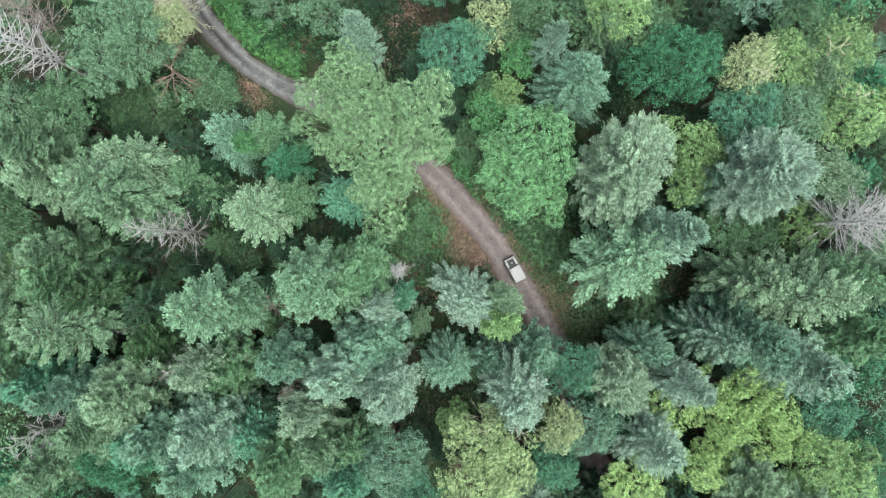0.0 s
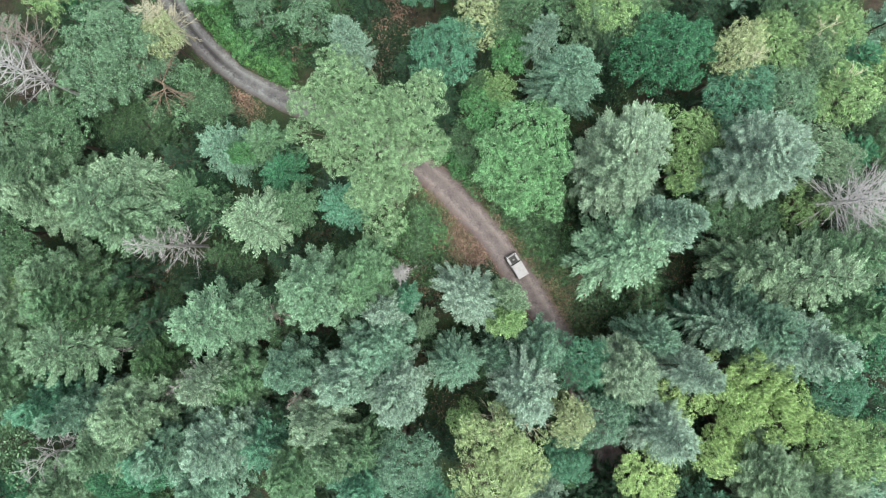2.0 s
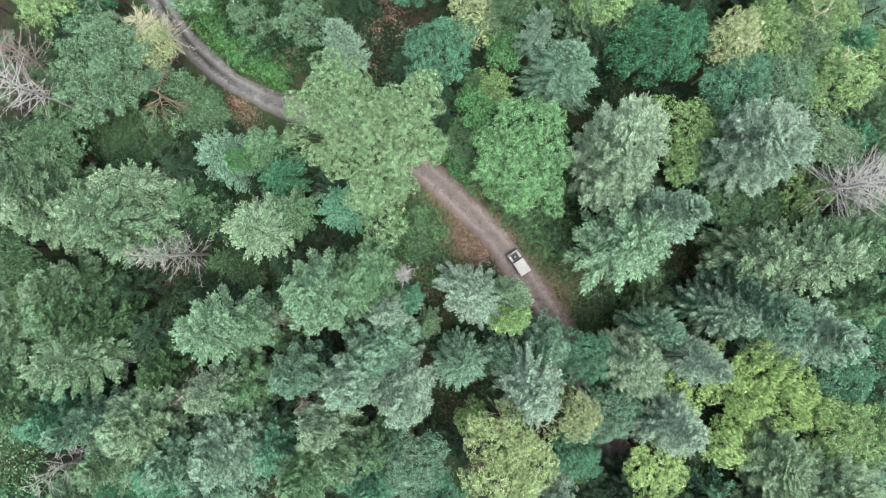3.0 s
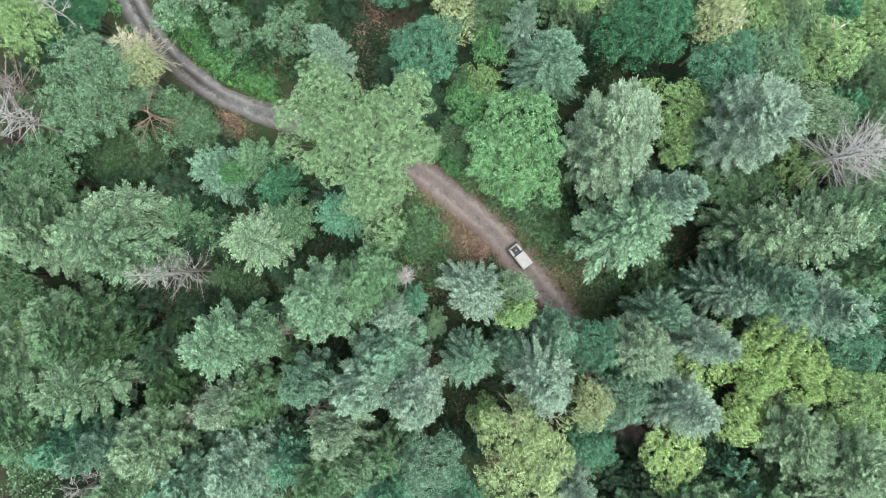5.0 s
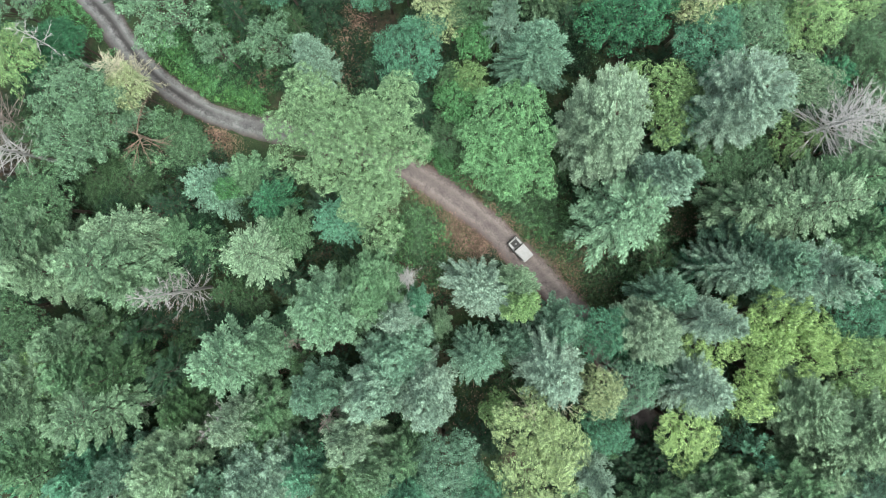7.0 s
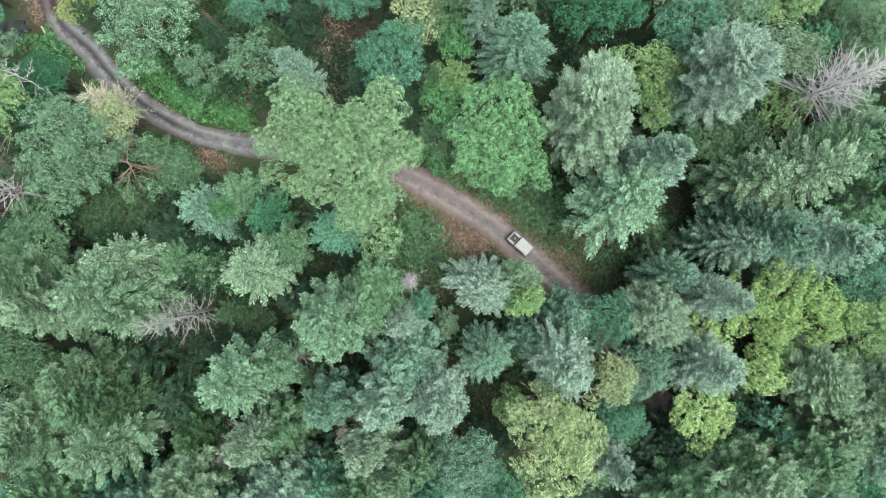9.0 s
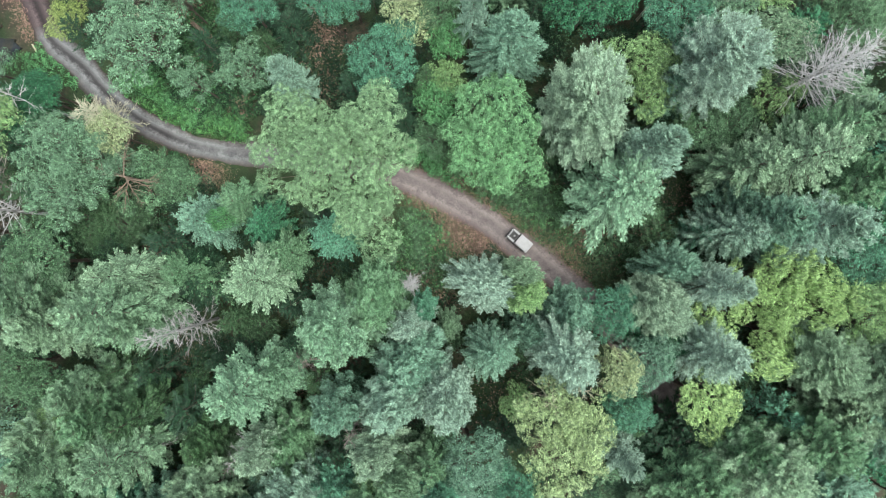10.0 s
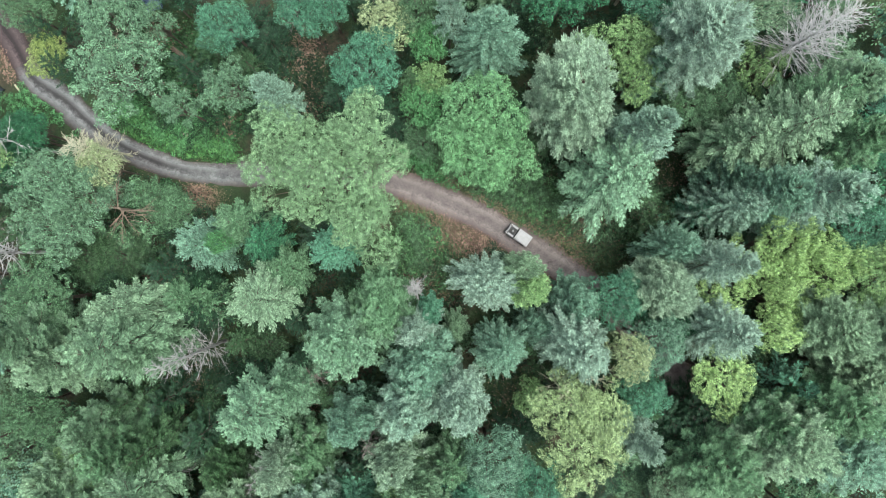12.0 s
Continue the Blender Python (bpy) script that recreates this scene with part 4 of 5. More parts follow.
dead_tree(-35.74, 33.90, 14, 2.2, DEAD_PALE, 17, "pale bare twigs of a dying birch beside the track", 0.4, 24)
dead_tree(-48.33, -19.56, 22, 3.0, DEAD_GREY, 19, "dead grey twiggy tree below the firs", 0.4, 26)
dead_tree(5.71, -22.36, 20, 2.8, DEAD_PALE, 20, "pale dry twigs in an olive-green crown", 0.5, 20)
dead_tree(39.84, 21.84, 21, 3.2, DEAD_PALE, 21, "pale dry twigs in a yellowing crown", 0.5, 22)
dead_tree(-4.30, 39.00, 11, 2.4, DEAD_BROWN, 23, "dry brown bare tree in a shaded gap", 0.3, 24)
dead_tree(-26.68, 45.47, 13, 2.6, DEAD_PALE, 24, "pale dead boughs above a maple crown", 0.5, 12)


def limbed_tree(x, y, h, r):
    """A storm-broken maple whose orange-brown limbs spread bare, with leaves at their ends."""
    rnd = random.Random(18)
    ob = tagged(new("broken_maple"), "broken maple with bare orange-brown spreading limbs and sparse leaves", "tree")
    ob.matrix_basis = pose(x, y, float(land(x, y)))
    v, f = [], []
    tube(v, f, [(0, 0, -0.3), (0.1, 0, h * 0.5), (0, 0.1, h * 0.93)], [0.3, 0.22, 0.13], 8)
    part("trunk", mesh_of("bare_trunk", v, f, LIMB_ORANGE), ob)
    ends = []
    for i in range(8):
        a = i * 2.4 + rnd.uniform(-0.7, 0.7)
        ln = r * rnd.uniform(0.35, 1.2)
        d = Vector((math.cos(a), math.sin(a), rnd.uniform(-0.25, 0.2)))
        p0 = Vector((rnd.uniform(-0.3, 0.3), rnd.uniform(-0.3, 0.3), h * rnd.uniform(0.78, 0.93)))
        k = Vector((rnd.uniform(-1, 1), rnd.uniform(-1, 1), rnd.uniform(-0.2, 0.4))) * (0.3 * ln)
        way = [p0, p0 + d * ln * 0.3 + k * 0.5, p0 + d * ln * 0.65 + k, p0 + d * ln + k * 0.6]
        v, f = [], []
        tube(v, f, way, [0.1, 0.075, 0.05, 0.02], 6)
        for _ in range(3):
            q = way[1].lerp(way[2], rnd.random())
            e = q + (d + Vector((rnd.uniform(-1, 1), rnd.uniform(-1, 1), rnd.uniform(-0.3, 0.4)))) * (0.4 * ln)
            tube(v, f, [q, q.lerp(e, 0.5) + k * 0.15, e], [0.045, 0.034, 0.014], 5)
        limb = part("limb", mesh_of("bare_limb", v, f, LIMB_ORANGE), ob)
        for _ in range(16):
            q = way[1].lerp(way[3], rnd.random())
            e = q + d * rnd.uniform(0.2, 1.0) + Vector((rnd.uniform(-0.9, 0.9), rnd.uniform(-0.9, 0.9), rnd.uniform(-0.5, 0.4)))
            v, f = [], []
            tube(v, f, [q, (q + e) / 2 + k * 0.1, e], [0.024, 0.018, 0.01], 3)
            part("twig", mesh_of("bare_twig", v, f, LIMB_ORANGE), limb)
    for i in range(16):
        a, s = i * 2.4, r * rnd.uniform(0.3, 1.05)
        ends.append((1.15 * s * math.cos(a), 1.15 * s * math.sin(a), h * rnd.uniform(0.5, 0.88), rnd.uniform(0.6, 1.1)))
    crown = part("crown", lobed_meshes(181, ends, h, 0.5, 0.28, 0.9, bough=False, knobs=4)[1], ob)
    crown.color = GREEN
    return ob


limbed_tree(-35.92, 24.21, 13, 4.6)

# shrubs of the clearings and verges
def shrub_patch(places, spread, tone, seed):
    rnd = random.Random(seed)
    for x, y, many, size in places:
        for _ in range(many):
            px, py = x + rnd.gauss(0, spread), y + rnd.gauss(0, spread)
            if road_distance(px, py) > 2.6 + size * 0.45:
                shrub(px, py, size * rnd.uniform(0.7, 1.3), tone)


shrub_patch([(-2.84, 2.79, 8, 1.5), (-4.34, -0.38, 7, 1.4), (-1.01, 1.12, 4, 1.0), (-1.85, 5.63, 4, 1.6)], 1.3, GREEN, 1)
shrub_patch([(13.67, 2.97, 8, 1.3), (16.42, -0.61, 6, 1.3), (15.50, 1.31, 5, 1.6), (10.33, 5.80, 4, 1.3)], 1.3, GREEN, 2)
shrub_patch([(3.40, 12.38, 6, 1.4), (2.31, 15.64, 5, 1.6), (4.99, 9.47, 4, 1.2)], 1.0, FRESH, 3)
shrub_patch([(-24.80, 29.70, 9, 1.2), (-27.72, 32.45, 9, 1.3), (-23.10, 27.37, 8, 1.0), (-30.72, 34.78, 9, 1.3), (-32.65, 38.20, 8, 1.4), (-33.90, 40.61, 6, 1.3)], 1.5, FRESH, 4)
# these dark shrubs have the gaps' shade in their tone
shrub_patch([(-24.89, 33.62, 8, 1.5), (-28.56, 36.95, 7, 1.6), (-20.72, 32.79, 4, 1.1), (-11.72, 38.80, 5, 1.4), (-6.54, 29.97, 4, 1.1)], 2.2, SHADE_DARK, 5)
shrub_patch([(-43.64, 22.18, 9, 2.0), (-47.55, 19.92, 6, 2.0), (-39.88, 19.26, 6, 1.8), (-33.30, 26.19, 6, 1.7), (-32.46, 23.85, 5, 1.5)], 1.8, GREEN, 6)
shrub_patch([(-3.54, 27.64, 6, 1.6), (-5.87, 31.14, 3, 1.0), (26.15, 24.33, 8, 1.8), (27.98, 29.17, 6, 1.8)], 1.8, SHADE_DARK, 7)
shrub_patch([(-1.33, -4.88, 5, 1.0), (18.34, -6.19, 4, 0.8), (-1.99, -12.55, 5, 1.4), (-4.66, -12.89, 5, 1.4), (33.02, -6.51, 5, 1.2)], 1.3, GREEN, 8)
shrub_patch([(-41.54, 44.85, 6, 1.4), (-31.85, 35.77, 8, 1.3), (-27.10, 31.99, 6, 1.2), (-47.05, 49.01, 5, 1.3)], 1.6, FRESH, 9)


def thicket(spots, count, tone, label, seed, size=1.0):
    """Dense low leafy growth round the spots (x, y, spread), as one mesh."""
    rnd = random.Random(seed)
    balls = []
    while len(balls) < count:
        sx, sy, spread = rnd.choice(spots)
        x, y, r = rnd.gauss(sx, spread), rnd.gauss(sy, spread), size * rnd.uniform(0.35, 0.95)
        if float(road_distance(x, y)) > 1.75 + r:
            balls.append((x, y, float(land(x, y)) + r * rnd.uniform(0.2, 1.0), r))
    ob = tagged(new("thicket", lobed_meshes(seed, balls, 2.0, 0.46, 0.26, 0.5, bough=False)[1]), label, "thicket", kind="stuff")
    ob.color = tone


thicket([(-24.55, 28.15, 1.1), (-27.63, 30.26, 1.1), (-30.43, 32.91, 1.0), (-32.98, 36.40, 1.0), (-34.70, 40.07, 1.0), (-22.63, 26.81, 1.0)], 190, (0.075, 0.19, 0.06, 1), "bright green brambles along the track's edge", 301, 1.25)
thicket([(-41.97, 45.31, 1.5), (-38.21, 41.33, 1.4), (-44.85, 49.14, 1.4), (-44.28, 48.37, 1.2)], 60, FRESH, "bright green brambles where the track bends", 302)
# the next two tones are lowered to imitate shade below the trees
thicket([(-25.14, 33.96, 3.0), (-28.85, 37.33, 3.0), (-20.93, 33.13, 2.5), (-25.66, 40.20, 3.0), (-34.72, 57.97, 4.0), (-25.87, 41.13, 3.0)], 190, (0.05, 0.125, 0.05, 1), "tangled green undergrowth between maples", 303, 1.5)
thicket([(-44.17, 21.98, 2.6), (-48.04, 20.13, 2.6), (-40.29, 19.46, 2.4), (-33.64, 26.46, 2.0), (-41.98, 24.18, 2.6), (-50.91, 23.32, 2.6)], 130, (0.042, 0.11, 0.047, 1), "green leafy thicket toned dark, as if shaded, below taller trees", 304, 1.25)
thicket([(-3.04, 3.29, 1.6), (-4.39, -0.38, 1.8), (-1.47, 1.05, 1.3), (-2.20, 6.19, 1.4), (-5.65, 2.06, 1.6)], 110, (0.085, 0.19, 0.078, 1), "green bushes and ferns beside the track", 305, 1.1)
thicket([(13.86, 3.26, 1.5), (16.81, -0.83, 1.8), (15.63, 1.15, 1.6), (10.60, 5.83, 1.2), (18.36, 1.66, 1.8)], 110, (0.085, 0.19, 0.078, 1), "green bushes and ferns under the maple's edge", 306, 1.0)
thicket([(3.47, 12.68, 1.4), (2.34, 15.80, 1.8), (4.95, 17.91, 2.0), (5.38, 9.06, 1.1)], 70, FRESH, "bright green bushes between two maples", 307, 1.2)
thicket([(33.36, -6.58, 2.4), (25.98, -8.44, 2.0), (26.42, 24.58, 3.0), (28.27, 29.47, 3.0), (-3.57, 27.92, 2.0), (-11.84, 39.20, 2.6), (20.88, 5.54, 2.2)], 170, GREEN, "shaded green undergrowth between firs", 308, 1.1)


def woodland_understory():
    """Low trees and shrubs in the shade between the tall ones, their tones darkened to imitate it, and the forest going
    on around.
    """
    rnd = random.Random(99)
    taken = [(o.location.x, o.location.y, o.scale.x) for o in scene.objects if o.type == 'EMPTY' and o.parent is None]
    stems = [(x, y) for x, y, _ in taken]
    low = []
    glades = [(-59.26, 29.80, 4.5), (-21.96, 44.17, 4.5), (-10.16, 41.94, 5.5), (-50.85, 51.98, 5.0), (-0.85, 1.98, 8.0), (14.65, 0.65, 5.0), (22.24, -9.62, 5.0), (-6.10, 32.80, 4.5), (38.75, -5.90, 6.0), (2.63, -24.55, 3.5), (-41.62, -0.42, 3.5),
              (-27.00, 33.46, 7.0), (-21.27, 31.44, 4.0), (64.93, 11.23, 3.5), (-8.57, -28.02, 4.0), (-40.12, 15.92, 3.0), (-27.12, -11.19, 3.0)]
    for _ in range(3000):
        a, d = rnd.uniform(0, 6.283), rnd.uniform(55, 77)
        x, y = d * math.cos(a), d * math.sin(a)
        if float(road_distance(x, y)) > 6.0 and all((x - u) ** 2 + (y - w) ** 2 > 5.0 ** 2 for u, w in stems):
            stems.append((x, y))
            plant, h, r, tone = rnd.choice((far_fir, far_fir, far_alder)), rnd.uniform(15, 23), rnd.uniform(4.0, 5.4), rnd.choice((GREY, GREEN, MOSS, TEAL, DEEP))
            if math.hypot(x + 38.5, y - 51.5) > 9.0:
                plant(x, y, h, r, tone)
    for _ in range(4200):
        a, d = rnd.uniform(0, 6.283), 66 * math.sqrt(rnd.random())
        x, y = d * math.cos(a), d * math.sin(a)
        if float(road_distance(x, y)) < 4.6 or any((x - u) ** 2 + (y - w) ** 2 < 2.3 ** 2 for u, w in stems):
            continue
        stems.append((x, y))
        pick = rnd.random()
        if any((x - u) ** 2 + (y - w) ** 2 < g * g for u, w, g in glades):
            continue
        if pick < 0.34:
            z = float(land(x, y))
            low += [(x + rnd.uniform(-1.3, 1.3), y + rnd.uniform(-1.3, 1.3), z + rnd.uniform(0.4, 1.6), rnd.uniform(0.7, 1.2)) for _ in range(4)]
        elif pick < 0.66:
            young_alder(x, y, rnd.uniform(6, 11), rnd.uniform(1.9, 3.0), rnd.choice((SHADE_FERN, SHADE_DARK, SHADE_DARK, SHADE_DARK)))
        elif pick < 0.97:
            thin_fir(x, y, rnd.uniform(7, 16), rnd.uniform(2.6, 4.2), rnd.choice((SHADE_DARK, SHADE_DARK, SHADE_DARK, SHADE_FERN)))
    bushes = tagged(new("undergrowth", lobed_meshes(71, low, 2.0, 0.6, 0.34, 0.34, bough=False)[1]), "green leafy undergrowth toned darker to imitate the forest's shade", "undergrowth", kind="stuff")
    # bush tone lowered so the gaps read as shaded
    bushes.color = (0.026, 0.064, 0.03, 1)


woodland_understory()


def scatter(name, label, count, spots, size, tone, mat, seed, height=0.05, keep_off=2.2, flat=0.25, fall=1.0):
    """Loose leaves or low plants strewn round the spots (x, y, spread), as one mesh."""
    rnd = np.random.RandomState(seed)
    pick = rnd.randint(0, len(spots), count)
    sp = np.array(spots)[pick]
    xy = sp[:, :2] + rnd.normal(0, 1, (count, 2)) * sp[:, 2:3]
    xy = xy[road_distance(xy[:, 0], xy[:, 1]) > keep_off + rnd.uniform(-0.5, 0.3, count)]
    n = len(xy)
    z = land(xy[:, 0], xy[:, 1]) + 0.02 + height * rnd.rand(n) ** 2
    a = rnd.uniform(0, 6.283, n)
    way = np.stack([np.cos(a), np.sin(a), rnd.normal(0.1, flat, n)], axis=1)
    side = np.stack([-np.sin(a), np.cos(a), rnd.normal(0, flat, n)], axis=1)
    ln = size * rnd.uniform(0.6, 1.4, n)
    me = leaf_mesh(name, np.column_stack([xy, z]), way, side, ln, ln * rnd.uniform(0.45, 0.7, n), 0.1, mat)
    ob = tagged(new(name, me), label, "leaf litter" if mat is LITTER else "ground plants", kind="stuff")
    ob.color = tone


scatter("low_plants", "short mixed grass and weeds on the track's verges", 22000,
        [(-0.09, 3.58, 2.6), (1.34, -0.21, 2.2), (12.97, 0.98, 2.0), (15.50, -3.90, 2.0), (18.20, -7.94, 2.2), (22.08, -10.47, 2.6), (7.91, 6.37, 1.6), (-0.52, 8.04, 1.6), (-1.18, -4.09, 1.8)],
        0.16, (0.1, 0.135, 0.055, 1), LEAVES, 8, 0.12, 2.2, 0.5)
RUST, STRAW = (0.195, 0.128, 0.1, 1), (0.2, 0.17, 0.1, 1)
scatter("fallen_leaves", "reddish-brown fallen leaves along the track's verge", 32000,
        [(-4.05, -1.77, 1.8), (-2.03, -1.73, 1.6), (2.27, 0.04, 1.6), (-0.01, 8.38, 1.5), (1.42, 4.59, 1.8), (3.78, 1.06, 1.9), (-0.94, 10.32, 1.2), (6.23, -2.06, 1.6), (5.64, -0.63, 1.4), (-0.34, 0.13, 1.8), (11.80, -11.49, 1.5), (1.85, 2.32, 1.4), (-2.19, -4.76, 1.6)],
        0.15, RUST, LITTER, 1)
scatter("fallen_leaves", "brown fallen leaves on a bare bank by the track", 5000, [(-29.48, 24.49, 1.3), (-28.16, 23.18, 1.3), (-30.27, 23.60, 1.2)], 0.15, (0.2, 0.145, 0.1, 1), LITTER, 41)
scatter("fallen_leaves", "brown fallen leaves on the grassy far verge", 18000,
        [(20.93, -7.43, 1.8), (24.01, -9.54, 1.8), (18.87, -4.57, 1.6), (10.94, 1.82, 1.4), (13.98, -2.72, 1.4), (16.26, -6.68, 1.5), (8.50, 4.94, 1.0), (17.70, -10.47, 1.2), (4.87, 8.72, 1.0)], 0.14, RUST, LITTER, 2)
scatter("fallen_leaves", "rust-red dead leaves and bracken in a small clearing", 8000,
        [(-45.26, 56.99, 1.6), (-45.07, 59.29, 1.6), (-45.82, 53.92, 1.2), (-6.11, 34.99, 1.8), (-5.27, 37.02, 1.2), (-20.84, 31.36, 1.0), (-29.18, 24.69, 1.0), (-30.27, 23.60, 1.0), (-40.12, 15.92, 1.6), (-37.42, 16.26, 1.0), (-6.77, 29.43, 1.4)], 0.26, RUST, LITTER, 3)
scatter("fallen_leaves", "brown leaf litter in the shade under trees", 9000,
        [(-43.64, -1.77, 3.0), (-26.95, -10.35, 2.0), (-30.15, -17.60, 2.0), (38.75, -5.90, 3.0), (31.51, -7.09, 2.5), (22.61, -34.22, 2.5), (55.93, 1.19, 3.0), (0.86, -24.64, 4.0), (20.54, 8.23, 2.5)],
        0.24, RUST, LITTER, 4)
scatter("low_plants", "bright green low plants along the upper verge", 7000,
        [(-25.22, 29.16, 1.8), (-29.10, 31.69, 1.6), (-32.05, 34.46, 1.6), (-23.03, 26.97, 1.2), (-26.83, 34.30, 3.0), (-32.39, 37.16, 2.0)], 0.26, (0.05, 0.125, 0.045, 1), LEAVES, 5, 0.5, 2.3, 0.5)
scatter("low_plants", "green ferns and grass in the clearing beside the track", 16000,
        [(-2.96, 2.40, 2.2), (-3.37, -1.90, 2.4), (14.82, 1.49, 2.4), (17.27, -1.63, 2.0), (11.28, 5.70, 1.8), (21.40, -9.46, 2.4), (24.86, -9.71, 2.0), (3.86, 12.43, 2.2), (-0.17, -3.41, 1.6)],
        0.28, (0.064, 0.122, 0.056, 1), LEAVES, 6, 0.4, 2.3, 0.4)
# plant tone takes in the shade under the trees
scatter("low_plants", "green ground plants toned dark to imitate forest shade", 30000,
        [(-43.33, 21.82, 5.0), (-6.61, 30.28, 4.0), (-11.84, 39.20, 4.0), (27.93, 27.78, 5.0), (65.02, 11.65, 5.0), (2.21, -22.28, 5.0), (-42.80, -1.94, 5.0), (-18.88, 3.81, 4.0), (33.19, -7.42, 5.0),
         (47.87, -30.49, 8.0), (-36.76, 28.39, 6.0), (20.59, -35.57, 6.0), (-27.45, -12.88, 8.0), (-54.45, 27.53, 8.0)], 0.34, SHADE_DARK, LEAVES, 7, 0.6, 2.6, 0.4)
scatter("low_plants", "shade-darkened green ferns round a snapped trunk", 7000, [(-21.96, 44.17, 2.4), (-18.78, 44.79, 2.2), (-24.72, 43.44, 2.2), (-19.73, 40.00, 2.4)], 0.34, (0.05, 0.115, 0.045, 1), LEAVES, 51, 0.7, 2.2, 0.6)
scatter("fallen_leaves", "brown litter and twigs round a snapped trunk", 3000, [(-22.04, 43.06, 2.2), (-21.65, 39.99, 2.0), (-23.58, 47.65, 1.5)], 0.26, RUST, LITTER, 52)
scatter("fallen_leaves", "scattered dead leaves blown onto the track's edges", 5000,
        [(2.85, 7.37, 1.6), (6.23, 2.32, 1.6), (9.60, -2.73, 1.6), (13.48, -9.63, 1.5), (-28.25, 27.14, 2.0), (-33.40, 32.10, 2.0), (0.15, 11.41, 1.2)], 0.13, RUST, LITTER, 9, 0.01, 1.5)


# ---- the off-road car ----
def bevelled(name, size, at, mat, bevel=0.04, taper=None, segments=2):
    """A box with rounded edges; taper: how far the top narrows in x and y."""
    bm = bmesh.new()
    bmesh.ops.create_cube(bm, size=1)
    for v in bm.verts:
        v.co = Vector((v.co.x * size[0], v.co.y * size[1], v.co.z * size[2]))
        if taper and v.co.z > 0:
            v.co.x *= taper[0]
            v.co.y *= taper[1]
    bmesh.ops.bevel(bm, geom=list(bm.edges), offset=bevel, segments=segments, affect='EDGES', profile=0.6)
    bmesh.ops.translate(bm, verts=bm.verts, vec=at)
    me = bpy.data.meshes.new(name)
    bm.to_mesh(me)
    bm.free()
    me.materials.append(mat)
    return me


def ring(name, outer, inner, thick, mat, axis="y", at=(0, 0, 0), sides=28):
    """A tyre-like ring with rounded shoulders about the given axis."""
    prof = [(inner, -thick / 2), (outer * 0.93, -thick / 2), (outer, -thick * 0.3), (outer, thick * 0.3), (outer * 0.93, thick / 2), (inner, thick / 2)]
    verts, faces = [], []
    for i in range(sides):
        w = 2 * math.pi * i / sides
        for r, h in prof:
            a, b = r * math.cos(w), r * math.sin(w)
            p = (a, h, b) if axis == "y" else (a, b, h)
            verts.append(tuple(c + d for c, d in zip(p, at)))
    m = len(prof)
    for i in range(sides):
        for j in range(m):
            faces.append((i * m + j, i * m + (j + 1) % m, ((i + 1) % sides) * m + (j + 1) % m, ((i + 1) % sides) * m + j))
    me = mesh_of(name, verts, faces, mat, False)
    bm = bmesh.new()
    bm.from_mesh(me)
    bmesh.ops.recalc_face_normals(bm, faces=bm.faces)
    bm.to_mesh(me)
    bm.free()
    return me


def disc(name, radius, thick, mat, axis="y", at=(0, 0, 0)):
    return ring(name, radius, 0.02, thick, mat, axis, at, 20)


